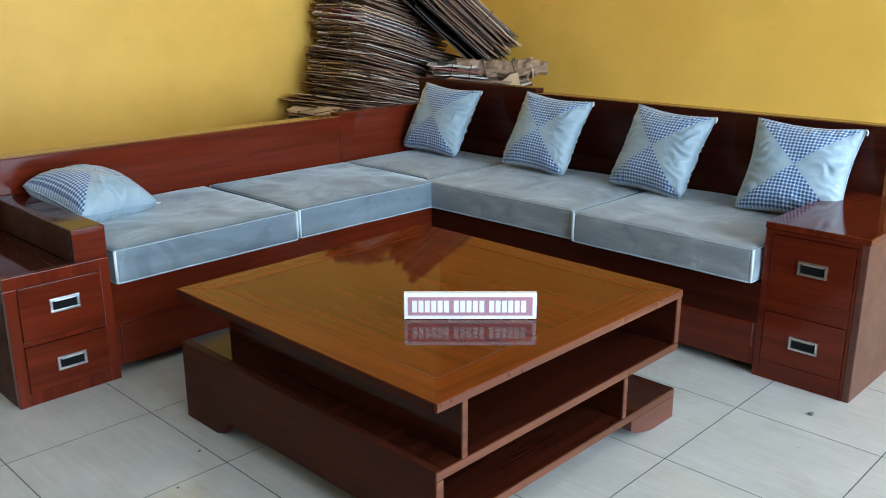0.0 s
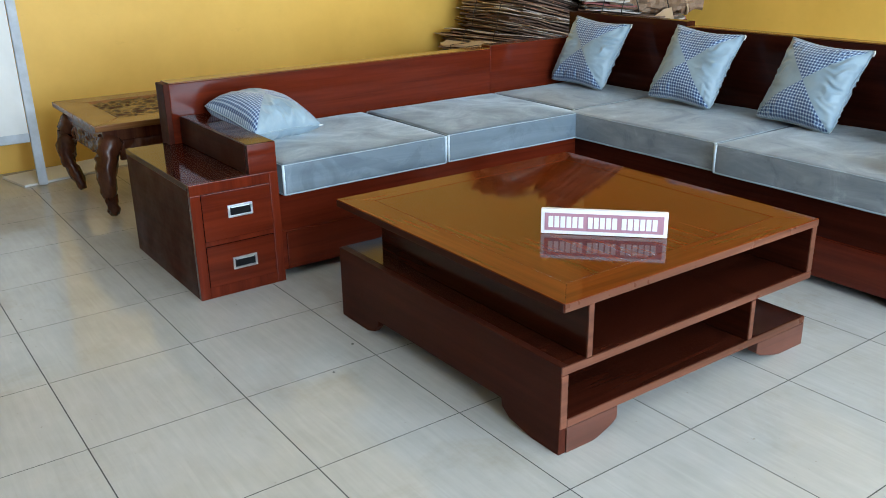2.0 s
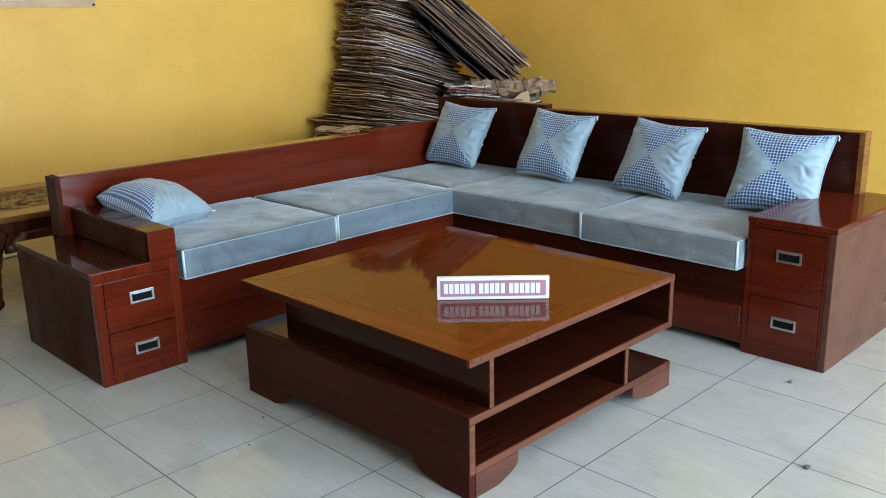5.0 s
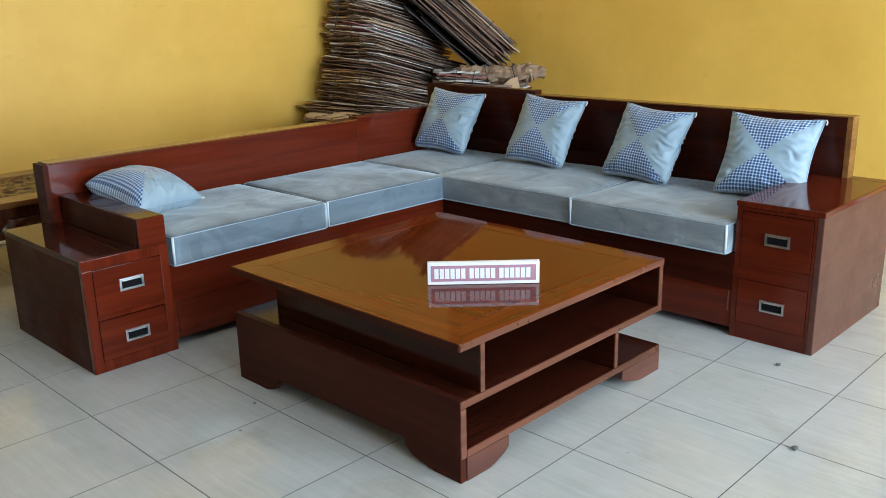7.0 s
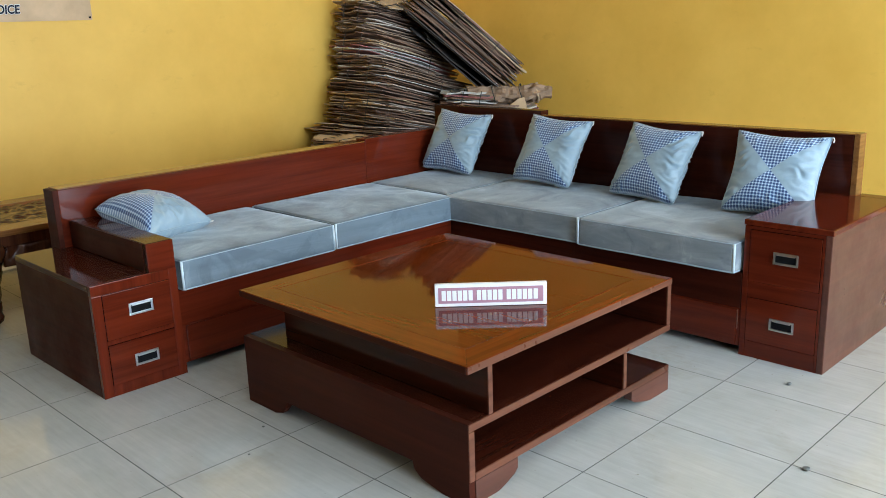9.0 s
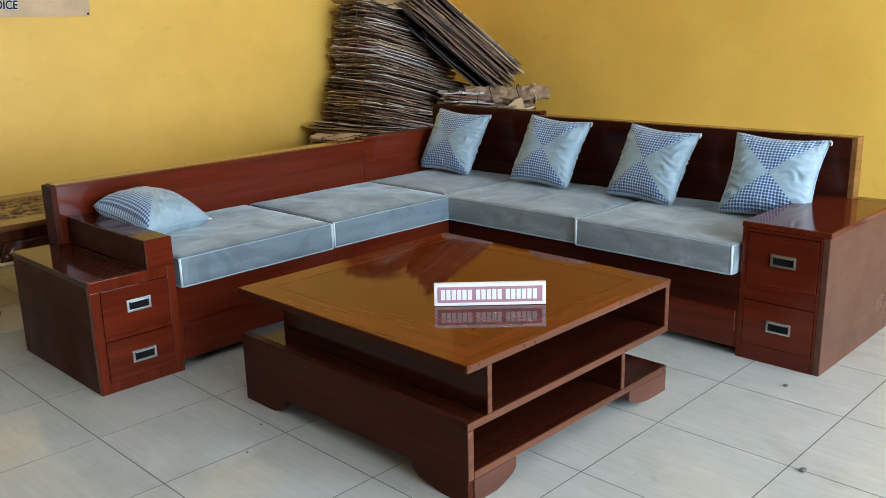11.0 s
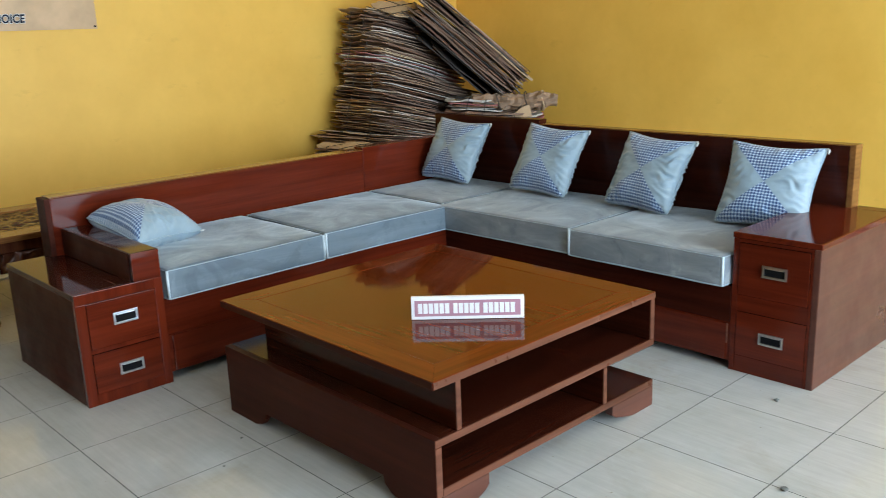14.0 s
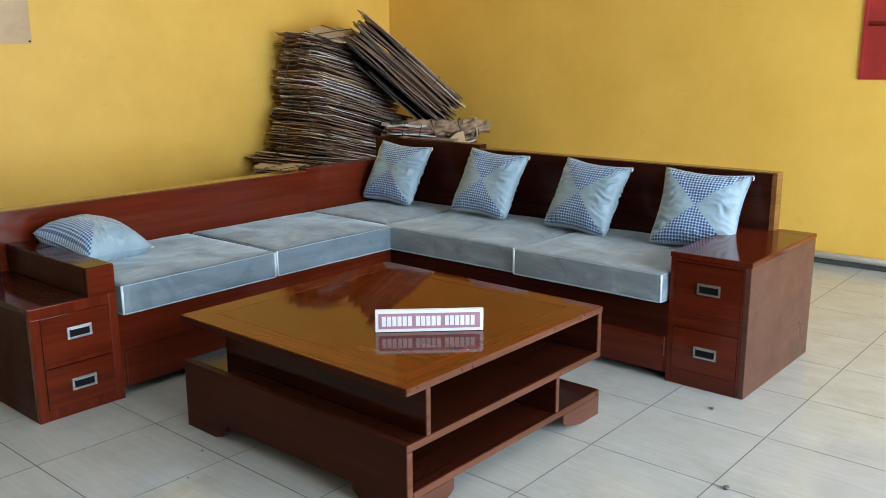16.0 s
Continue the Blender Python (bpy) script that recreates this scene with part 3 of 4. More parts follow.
# ---- throw pillows ----
def pillow_mesh(size, thick, seed, crease, crumple, ruck):
    n = 60
    bm = bmesh.new()
    uv = bm.loops.layers.uv.new("UVMap")
    sheets = []
    for sign in (1, -1):
        rows = []
        for i in range(n + 1):
            row = []
            for j in range(n + 1):
                u, v = -1 + 2 * i / n, -1 + 2 * j / n
                bulge = ((1 - u ** 4) * (1 - v ** 4)) ** 0.55 * (1 - 0.25 * (u * u + v * v) / 2)
                pull = 0.095
                x = u * (1 - pull * (1 - v * v) ** 1.2)
                y = v * (1 - pull * (1 - u * u) ** 1.2)
                slump = 0.085 * max(0, u) ** 4 * max(0, -v) ** 4 + 0.05 * max(0, -u) ** 5 * max(0, -v) ** 5
                x, y = x * (1 - slump), y * (1 - slump)
                q = Vector((u * 2.3 + seed * 3.1, v * 2.3 + seed, sign * 2.0))
                edge = max(abs(u), abs(v))
                wob = noise.noise(q)
                near_u, near_v = abs(u) ** 3 * (1 - abs(u) ** 10), abs(v) ** 3 * (1 - abs(v) ** 10)
                pucker = max(0.0, u) ** 2.6 * (1 - abs(u) ** 14) * (1 - v ** 8)
                folds = crease * (1.15 * pucker * (1 - abs(math.sin(15 * v + 2.5 * u + 4 * wob)) ** 0.7 * 2) * (0.55 + 0.8 * abs(noise.noise(q * 1.3))) +
                                  near_u * math.sin(26 * v + 9 * wob) * (0.5 + noise.noise(q * 1.7 + Vector((9, 0, 0)))) +
                                  near_v * math.sin(22 * u + 9 * wob) * (0.4 + noise.noise(q * 1.9 + Vector((0, 9, 0)))))
                lumps = noise.noise(q * 0.8) * 0.008 * bulge
                ridge = 1 - abs(noise.noise(Vector((u * 2.2 - v * 1.4 + seed, v * 5.5 + u * 2.0, seed * 2.7)))) * 2.2
                lumps += crumple * 0.5 * bulge * max(0.0, u + 0.1) * noise.noise(Vector((u * 4 + seed, v * 13 + u * 3, 5.0))) + sign * crumple * bulge * (max(0, ridge) ** 2 - 0.4)
                satin = max(0.0, min(1.0, (abs(u) - abs(v)) * 2.2)) * (1 - max(abs(u), abs(v)) ** 10)
                fold = 1 - abs(noise.noise(Vector((u * 1.8 + v * 2.6 + seed * 1.3, v * 3.4 - u * 2.4, seed * 0.9)))) * 2.6
                fold2 = 1 - abs(noise.noise(Vector((u * 1.4 - v * 2.8 + seed, v * 3.6 + u * 3.0, seed * 2.1 + 4)))) * 2.6
                lumps += sign * ruck * satin * bulge ** 0.5 * (max(0, fold) ** 1.5 + 0.7 * max(0, fold2) ** 1.5 - 0.6)
                lumps += sign * 0.95 * ruck * satin * max(0.0, u) * (1 - 2 * abs(math.sin(8.5 * v + 2.5 * u + 3 * wob)) ** 0.8)
                z = sign * (thick / 2 * bulge + 0.002) + sign * folds + lumps
                row.append((bm.verts.new((x * size / 2, y * size * 0.475, z)), (u, v)))
            rows.append(row)
        sheets.append(rows)
        for i in range(n):
            for j in range(n):
                quad = [rows[i][j], rows[i + 1][j], rows[i + 1][j + 1], rows[i][j + 1]]
                if sign < 0:
                    quad.reverse()
                f = bm.faces.new([q[0] for q in quad])
                for loop, q in zip(f.loops, quad):
                    loop[uv].uv = q[1]
    bmesh.ops.remove_doubles(bm, verts=bm.verts, dist=0.0042)
    return bm


def throw_pillow(m, seed, label, size=0.358, thick=0.13, crease=0.010, crumple=0.0018, ruck=0.0022):
    root = thing("throw_pillow", m, label, "pillow", "throw pillows")
    bm = pillow_mesh(size, thick, seed, crease, crumple, ruck)
    bm.transform(m)
    part("cover", bm, CHECK, root, smooth=True)
    edge = []
    for k in range(48):
        side, f = divmod(k, 12)
        a = -1 + 2 * f / 12
        u, v = ((a, -1), (1, a), (-a, 1), (-1, -a))[side]
        slump = 1 - 0.085 * max(0, u) ** 4 * max(0, -v) ** 4 - 0.05 * max(0, -u) ** 5 * max(0, -v) ** 5
        edge.append((slump * u * (1 - 0.095 * (1 - v * v) ** 1.2) * size / 2, slump * v * (1 - 0.095 * (1 - u * u) ** 1.2) * size * 0.475, 0))
    bm = tube(edge, 0.003, 6, True)
    bm.transform(m)
    part("seam", bm, CHECK, root, smooth=True)
    tip = Vector((size / 2 - 0.004, size * 0.475 - 0.004, 0))
    bm = tube([tip, tip + Vector((0.008, 0.002, 0.004)), tip + Vector((0.013, -0.006, 0.006)), tip + Vector((0.012, -0.018, 0.005))], 0.0028, 6)
    bm.transform(m)
    part("zip_tab", bm, BOARD_WHITE, root, "small white zip tab", True)
    return root


def leaning(x, y, z, lean, turn, roll):
    """A pillow's pose: its face to the south, its top leant back."""
    return Matrix.Translation((x, y, z)) @ pose(0, 0, 0, 0, 0, turn) @ pose(0, 0, 0, 90 - lean, 0, 0) @ pose(0, 0, 0, 0, 0, roll)


throw_pillow(leaning(-1.095, 1.912, 0.582, 28, 2, -3), 1, "blue checked and silver satin pillow in the sofa corner")
throw_pillow(leaning(-0.475, 1.915, 0.582, 28, 0, -3), 2, "blue checked and silver satin pillow with wrinkled side")
throw_pillow(leaning(0.078, 1.915, 0.572, 28, -5, -3), 3, "blue checked and silver satin pillow leaning on the back")
throw_pillow(leaning(0.615, 1.91, 0.574, 28, 7, -2), 4, "blue checked and silver satin pillow beside the drawer arm")
throw_pillow(Matrix.Translation((-1.135, 0.216, 0.492)) @ pose(0, 0, 0, -5, 12, 0) @ pose(0, 0, 0, 0, 0, 12), 5,
             "crumpled blue checked and silver pillow lying by the arm", 0.330, 0.165, 0.0030, 0.002, 0.0100)


# ---- coffee table ----
TX0, TX1, TY0, TY1 = -0.305, 0.695, 0.066, 1.021
table = thing("coffee_table", pose(0.195, 0.5435, 0), "glossy brown mahogany coffee table with interlocked open shelves", "table")
Z_TOP, Z_MID, Z_LOW, TH = 0.383, 0.228, 0.089, 0.022
IN = 0.085
part("top_panel", box(TX0 + IN + 0.001, TX1 - IN - 0.001, TY0 + IN + 0.001, TY1 - IN - 0.001, Z_TOP - TH, Z_TOP - 0.0004, 0.0012), TOP_X, table)
for o in ([(TX0, TY0), (TX1, TY0), (TX1 - IN, TY0 + IN), (TX0 + IN, TY0 + IN)], [(TX0, TY1), (TX1, TY1), (TX1 - IN, TY1 - IN), (TX0 + IN, TY1 - IN)]):
    part("top_border", prism(o, "z", Z_TOP - TH, Z_TOP, 0.0012), TOP_X, table)
for o in ([(TX0, TY0), (TX0, TY1), (TX0 + IN, TY1 - IN), (TX0 + IN, TY0 + IN)], [(TX1, TY0), (TX1, TY1), (TX1 - IN, TY1 - IN), (TX1 - IN, TY0 + IN)]):
    part("top_border", prism(o, "z", Z_TOP - TH, Z_TOP, 0.0012), TOP_Y, table)
# Dark strip over the top's south edge, its shade given as colour.
part("top_edge", box(TX0 + 0.002, TX1 - 0.003, TY0 - 0.0018, TY0 + 0.0012, Z_TOP - TH + 0.0008, Z_TOP - 0.0022, 0.0008), BOARD_X, table)
part("end_panel", box(TX0, TX1 - 0.004, TY1 - TH, TY1, Z_MID + 0.0005, Z_TOP - TH - 0.0005, 0.002), BROWN_X, table)
part("middle_shelf", box(TX0, TX1 - 0.004, TY0 + TH, TY1, Z_MID - TH, Z_MID, 0.0025), BROWN_Y, table)
part("bottom_shelf", box(TX0, TX1 - 0.004, TY0 + TH, TY1, Z_LOW - TH, Z_LOW, 0.0025), BROWN_Y, table)
part("divider", box(-0.175, TX1 - 0.004, 0.142, 0.160, Z_MID + 0.0005, Z_TOP - TH - 0.0005, 0.002), BROWN_X, table)
part("divider", box(-0.175, TX1 - 0.004, 0.755, 0.773, Z_LOW + 0.0005, Z_MID - TH - 0.0005, 0.002), BROWN_X, table)
# front edges of the boards, shopfront light put into their pale colour
for y0, y1, z0, z1 in ((TY0 + 0.001, TY1 - 0.001, Z_TOP - TH + 0.001, Z_TOP - 0.002), (TY1 - TH + 0.001, TY1 - 0.001, Z_MID + 0.001, Z_TOP - TH - 0.001),
                       (TY0 + 0.001, TY1 - 0.001, Z_MID - TH + 0.001, Z_MID - 0.001), (TY0 + TH + 0.001, TY1 - 0.001, Z_LOW - TH + 0.001, Z_LOW - 0.001),
                       (TY0 + 0.001, TY0 + TH - 0.001, Z_LOW - 0.02, Z_MID - TH - 0.001), (0.143, 0.159, Z_MID + 0.001, Z_TOP - TH - 0.001),
                       (0.756, 0.772, Z_LOW + 0.001, Z_MID - TH - 0.001)):
    part("lipping", box(TX1 - 0.005 if z1 < Z_TOP - 0.01 else TX1 - 0.002, TX1 - 0.001 if z1 < Z_TOP - 0.01 else TX1 + 0.0015, y0, y1, z0, z1, 0.0012), EDGE, table, "paler board edge, side light put into its colour")


def bracket(a0, a1, inner, top):
    """Outline of a bracket foot from a0 (outer) to inner, its inner edge sweeping down to the floor."""
    s = 1 if inner > a0 else -1
    pts = [(a0, 0), (a1, 0)]
    for k in range(1, 6):
        f = k / 6
        pts.append((a1 + (inner - a1) * f, 0.030 * f ** 1.8 + 0.004 * math.sin(f * 3.1)))
    pts += [(inner, 0.036), (inner, top), (a0, top)]
    return pts


# solid south side with its arch
arch = [(TX0, 0.0), (TX0 + 0.15, 0.0), (TX0 + 0.19, 0.012), (TX0 + 0.21, 0.034), (TX0 + 0.218, 0.054), (TX1 - 0.212, 0.058), (TX1 - 0.208, 0.036), (TX1 - 0.18, 0.016), (TX1 - 0.10, 0.0),
        (TX1 - 0.004, 0.0), (TX1 - 0.004, Z_MID), (TX0, Z_MID)]
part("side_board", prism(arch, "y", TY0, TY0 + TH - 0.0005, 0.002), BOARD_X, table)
# Feet take the lit satin wood; east light is in its colour.
for y0, a1, inner in ((TY0 + TH, 0.175, 0.254), (TY1, 0.915, 0.803)):
    for x0, x1 in ((TX1 - 0.03, TX1 - 0.001), (TX0 + 0.001, TX0 + 0.03)):
        part("bracket_foot", prism(bracket(y0, a1, inner, Z_LOW - TH - 0.0005), "x", x0, x1, 0.002), SATIN_LIT_Y, table)
for x0, a1, inner in ((TX0 + 0.031, TX0 + 0.15, TX0 + 0.21), (TX1 - 0.031, TX1 - 0.15, TX1 - 0.21)):
    part("bracket_foot", prism(bracket(x0, a1, inner, Z_LOW - TH - 0.0005), "y", TY1 - 0.03, TY1 - 0.002, 0.002), BROWN_X, table)

# ---- name block on the table: letters stand as plain bars ----
sign_at = Matrix.Translation((0.426, 0.4575, Z_TOP + 0.0005)) @ pose(0, 0, 0, 0, 0, 43.9)
sign = thing("desk_sign", sign_at, "white block sign with a mauve field standing on the table", "sign")


def sign_part(name, bm, material, label=""):
    bm.transform(sign_at)
    return part(name, bm, material, sign, label)


SL, SH = 0.1635, 0.068
sign_part("block", box(-SL, SL, -0.008, 0.008, 0, SH, 0.0015), SIGN_WHITE)
sign_part("field", box(-SL + 0.010, SL - 0.010, -0.0092, -0.0085, 0.010, SH - 0.010, 0.0003), SIGN_MAUVE, "mauve printed field")
cursor = -SL + 0.020
for word in (6, 5, 6):
    for k in range(word):
        w = 0.0123
        sign_part("bar", box(cursor, cursor + w, -0.0102, -0.0096, 0.0185, SH - 0.0185, 0.0003), SIGN_WHITE, "white printed bar")
        cursor += w + 0.0034
    cursor += 0.0085


# ---- carved side table ----
def side_table():
    x0, x1, y0, y1, top = -2.43, -1.70, -0.265, 0.62, 0.42
    root = thing("side_table", pose((x0 + x1) / 2, (y0 + y1) / 2, 0), "carved teak side table with curved legs behind the sofa", "table")
    b = 0.13
    for o, mat in (([(x0, y0), (x1, y0), (x1 - b, y0 + b), (x0 + b, y0 + b)], WOOD_X), ([(x0, y1), (x1, y1), (x1 - b, y1 - b), (x0 + b, y1 - b)], WOOD_X),
                   ([(x0, y0), (x0, y1), (x0 + b, y1 - b), (x0 + b, y0 + b)], TEAK), ([(x1, y0), (x1, y1), (x1 - b, y1 - b), (x1 - b, y0 + b)], TEAK)):
        part("top_border", prism(o, "z", top - 0.025, top, 0.004), TEAK, root)

    def carved(u0, u1, v0, v1, place, name, depth, seed, cells):
        """A panel of scrolled relief; place turns (u, v, height) into metres."""
        bm = bmesh.new()
        nu, nv = cells
        rows = []
        for i in range(nu + 1):
            row = []
            for j in range(nv + 1):
                u, v = u0 + (u1 - u0) * i / nu, v0 + (v1 - v0) * j / nv
                q = Vector((u * 14, v * 14, seed))
                swirl = math.sin(u * 60 + 5 * noise.noise(q)) * math.cos(v * 60 + 5 * noise.noise(q + Vector((7, 3, 1))))
                rim = min(i, nu - i, j, nv - j) == 0
                row.append(bm.verts.new(place(u, v, -depth if rim else depth * swirl)))
            rows.append(row)
        for i in range(nu):
            for j in range(nv):
                bm.faces.new((rows[i][j], rows[i + 1][j], rows[i + 1][j + 1], rows[i][j + 1]))
        bmesh.ops.recalc_face_normals(bm, faces=bm.faces)
        back = bmesh.ops.extrude_face_region(bm, geom=bm.faces[:])
        shift = Vector(place(0, 0, -0.02)) - Vector(place(0, 0, 0))
        bmesh.ops.translate(bm, verts=[g for g in back["geom"] if isinstance(g, bmesh.types.BMVert)], vec=shift)
        bmesh.ops.recalc_face_normals(bm, faces=bm.faces)
        return part(name, bm, CARVED, root, "dark scroll-carved panel", True)

    carved(x0 + b + 0.001, x1 - b - 0.001, y0 + b + 0.001, y1 - b - 0.001, lambda u, v, h: (u, v, top - 0.008 + h), "carved_panel", 0.006, 1.0, (60, 80))
    part("frieze", box(x0 + 0.035, x1 - 0.035, y0 + 0.035, y1 - 0.035, top - 0.075, top - 0.026, 0.004), CARVED, root)
    a = 0.045
    carved(x0 + 0.1, x1 - 0.1, 0.255, top - 0.076, lambda u, v, h: (u, y0 + a - h, v), "apron", 0.007, 4.0, (60, 14))
    carved(y0 + 0.1, y1 - 0.1, 0.255, top - 0.076, lambda u, v, h: (x1 - a + h, u, v), "apron", 0.007, 6.0, (70, 14))
    carved(x0 + 0.1, x1 - 0.1, 0.255, top - 0.076, lambda u, v, h: (u, y1 - a + h, v), "apron", 0.007, 8.0, (60, 14))
    carved(y0 + 0.1, y1 - 0.1, 0.255, top - 0.076, lambda u, v, h: (x0 + a - h, u, v), "apron", 0.007, 9.0, (70, 14))
    for cx, sx in ((x0, 1), (x1, -1)):
        for cy, sy in ((y0, 1), (y1, -1)):
            pts, rad = [], []
            for k in range(19):
                f = k / 18
                z = 0.345 * (1 - f) + 0.012 * f
                bow = 0.075 - 0.062 * math.sin(f * 2.6) + 0.075 * f ** 2.2 - 0.05 * max(0, f - 0.85)
                pts.append((cx + sx * bow, cy + sy * bow * (1 - 0.5 * f), z))
                rad.append(0.038 * (1 - f) ** 0.9 + 0.017 + 0.016 * max(0, f - 0.8) * 5 * 0.6 - 0.012 * (f > 0.97))
            leg = tube(pts, rad, 14)
            for v in leg.verts:
                w = noise.noise(v.co * 26)
                v.co += Vector((sx, sy, 0)).normalized() * -0.008 * math.sin(v.co.z * 110 + 7 * w)
            part("leg", leg, CARVED, root, "curved carved leg", True)
    return root


side_table()


# ---- boards at the yellow wall ----
def leaning_frame():
    foot, head = Vector((-2.53, -0.345, 0.0)), Vector((-2.905, -0.285, 1.22))
    root = thing("framed_board", pose(-2.6, -0.7, 0), "white panel in a pale wooden frame leaning on the wall", "board")
    along = (head - foot).normalized()
    out = Vector((0, -1, 0))
    face = along.cross(out).normalized()

    def bar(name, p, q, w, t, mat, label=""):
        d = (q - p).normalized()
        s = d.cross(face).normalized()
        bm = bmesh.new()
        vs = [bm.verts.new(c + s * i * w / 2 + face * j * t / 2) for c in (p, q) for i, j in ((-1, -1), (1, -1), (1, 1), (-1, 1))]
        for f in ((0, 1, 2, 3), (4, 5, 6, 7), (0, 1, 5, 4), (1, 2, 6, 5), (2, 3, 7, 6), (3, 0, 4, 7)):
            bm.faces.new([vs[i] for i in f])
        bmesh.ops.recalc_face_normals(bm, faces=bm.faces)
        bmesh.ops.bevel(bm, geom=bm.edges[:], offset=0.003, segments=2, affect="EDGES")
        return part(name, bm, mat, root, label)

    lift = Vector((0, 0, 0.008))
    bar("stile", foot + lift, head, 0.042, 0.026, PALE_FRAME)
    bar("stile", foot + lift + out * 0.75, head + out * 0.75, 0.042, 0.026, PALE_FRAME)
    for f in (0.19, 0.95):
        p = foot + (head - foot) * f
        bar("rail", p + out * 0.024, p + out * 0.726, 0.042, 0.024, PALE_FRAME)
    mid = foot + (head - foot) * 0.21 + out * 0.375
    bar("panel", mid, foot + (head - foot) * 0.94 + out * 0.375, 0.70, 0.008, BOARD_WHITE, "white panel")
    return root


leaning_frame()
flat_at = pose(-2.76, -0.10, 0)
bm = box(-0.13, 0.13, -0.36, 0.42, 0.0005, 0.012, 0.002)
bm.transform(flat_at @ pose(0, 0, 0, 0, 0, 12))
tagged(part("loose_board", bm, BOARD_WHITE), "white flat board lying on the floor by the wall", "board")

# ---- banners ----
banner = thing("banner", pose(WEST, -0.6, 1.27), "tan vinyl banner with navy lettering on the wall", "banner")
bm = bmesh.new()
nu, nv = 60, 24
for back in (0.0, 0.0015):
    rows = []
    for i in range(nu + 1):
        row = []
        for j in range(nv + 1):
            y = -2.0 + 2.87 * i / nu
            z = 1.27 + 0.95 * j / nv
            edge = min(i, nu - i, j, nv - j)
            wave = 0.012 * abs(noise.noise(Vector((y * 2.5, z * 3, 2)))) * min(1, edge / 4)
            row.append(bm.verts.new((WEST + 0.006 - back + wave, y, z)))
        rows.append(row)
    for i in range(nu):
        for j in range(nv):
            bm.faces.new((rows[i][j], rows[i + 1][j], rows[i + 1][j + 1], rows[i][j + 1]))
part("sheet", bm, BANNER, banner, smooth=True)
part("nail", tube([(WEST + 0.001, 0.856, 1.284), (WEST + 0.012, 0.856, 1.284)], 0.006, 10), CUP, banner, "dark nail at the corner")
words = bpy.data.curves.new("lettering", "FONT")
words.body, words.size, words.extrude, words.align_x, words.shear = "A BETTER CHOICE", 0.061, 0.0006, "RIGHT", 0.12
words.offset = 0.0016


def letters(name, curve, material, depth, label):
    """Turns a text curve into a mesh on the banner, narrowed a little."""
    scratch = bpy.data.objects.new("scratch", curve)
    scene.collection.objects.link(scratch)
    me = bpy.data.meshes.new_from_object(scratch.evaluated_get(bpy.context.evaluated_depsgraph_get()))
    bpy.data.objects.remove(scratch)
    me.materials.clear()
    me.materials.append(material)
    ob = new(name, me)
    ob.parent = banner
    ob.matrix_basis = Matrix.Translation((depth, 1.075, 0.042)) @ pose(0, 0, 0, 90, 0, 90) @ Matrix.Diagonal((0.86, 1, 1, 1))
    return tagged(ob, label)


letters("lettering", words, NAVY, 0.0205, "bold navy slanted lettering")
words.offset, words.extrude = 0.0046, 0.0002
letters("lettering_outline", words, BOARD_WHITE, 0.0192, "white outline of the lettering")

poster = thing("banner", pose(1.3, NORTH, 1.05), "glossy red vinyl banner hanging on the yellow wall", "banner")
part("sheet", box(0.668, 2.4, NORTH - 0.008, NORTH - 0.002, 1.055, 2.2, 0.001), RED_VINYL, poster)
bm = bmesh.new()
for z0 in (1.352, 1.65, 1.95):
    add(bm, tube([(0.70, NORTH - 0.010, z0), (1.5, NORTH - 0.012, z0 - 0.008), (2.36, NORTH - 0.010, z0)], 0.012, 8))
part("fold", bm, RED_VINYL, poster, "rounded fold across the banner", True)
part("side_hem", box(0.669, 0.690, NORTH - 0.0135, NORTH - 0.0085, 1.058, 2.19, 0.002), RED_VINYL, poster)


# ---- flattened cartons ----
rng = random.Random(7)


def sheet_mesh(seed):
    """A unit sheet of folded board, 1 x 1 x 1, with ragged edges and a slight warp."""
    r = random.Random(seed)
    n = 6
    bm = bmesh.new()
    lo, hi = [], []
    for i in range(n + 1):
        a, b = [], []
        for j in range(n + 1):
            x, y = i / n - 0.5, j / n - 0.5
            if i in (0, n):
                x += r.uniform(-0.05, 0.04)
            if j in (0, n):
                y += r.uniform(-0.05, 0.04)
            if i in (0, n) and j in (0, n):
                x, y = x * r.uniform(0.86, 0.97), y * r.uniform(0.86, 0.97)
            w = 1.9 * noise.noise(Vector((x * 2.4 + seed, y * 2.4, seed * 1.7)))
            edge = i in (0, n) or j in (0, n)
            gap = r.uniform(0.25, 0.5) if edge else 0.45
            a.append(bm.verts.new((x, y, w - gap)))
            b.append(bm.verts.new((x, y, w + gap + (r.uniform(-0.1, 0.5) if edge else 0))))
        lo.append(a)
        hi.append(b)
    for i in range(n):
        for j in range(n):
            bm.faces.new((hi[i][j], hi[i + 1][j], hi[i + 1][j + 1], hi[i][j + 1]))
            bm.faces.new((lo[i][j], lo[i][j + 1], lo[i + 1][j + 1], lo[i + 1][j]))
    for k in range(n):
        bm.faces.new((lo[k][0], lo[k + 1][0], hi[k + 1][0], hi[k][0]))
        bm.faces.new((hi[k][n], hi[k + 1][n], lo[k + 1][n], lo[k][n]))
        bm.faces.new((hi[0][k], hi[0][k + 1], lo[0][k + 1], lo[0][k]))
        bm.faces.new((lo[n][k], lo[n][k + 1], hi[n][k + 1], hi[n][k]))
    bmesh.ops.recalc_face_normals(bm, faces=bm.faces)
    me = bpy.data.meshes.new("carton_sheet")
    bm.to_mesh(me)
    bm.free()
    return me


BASE_SHEETS = [sheet_mesh(s) for s in range(8)]
SHEETS = {}
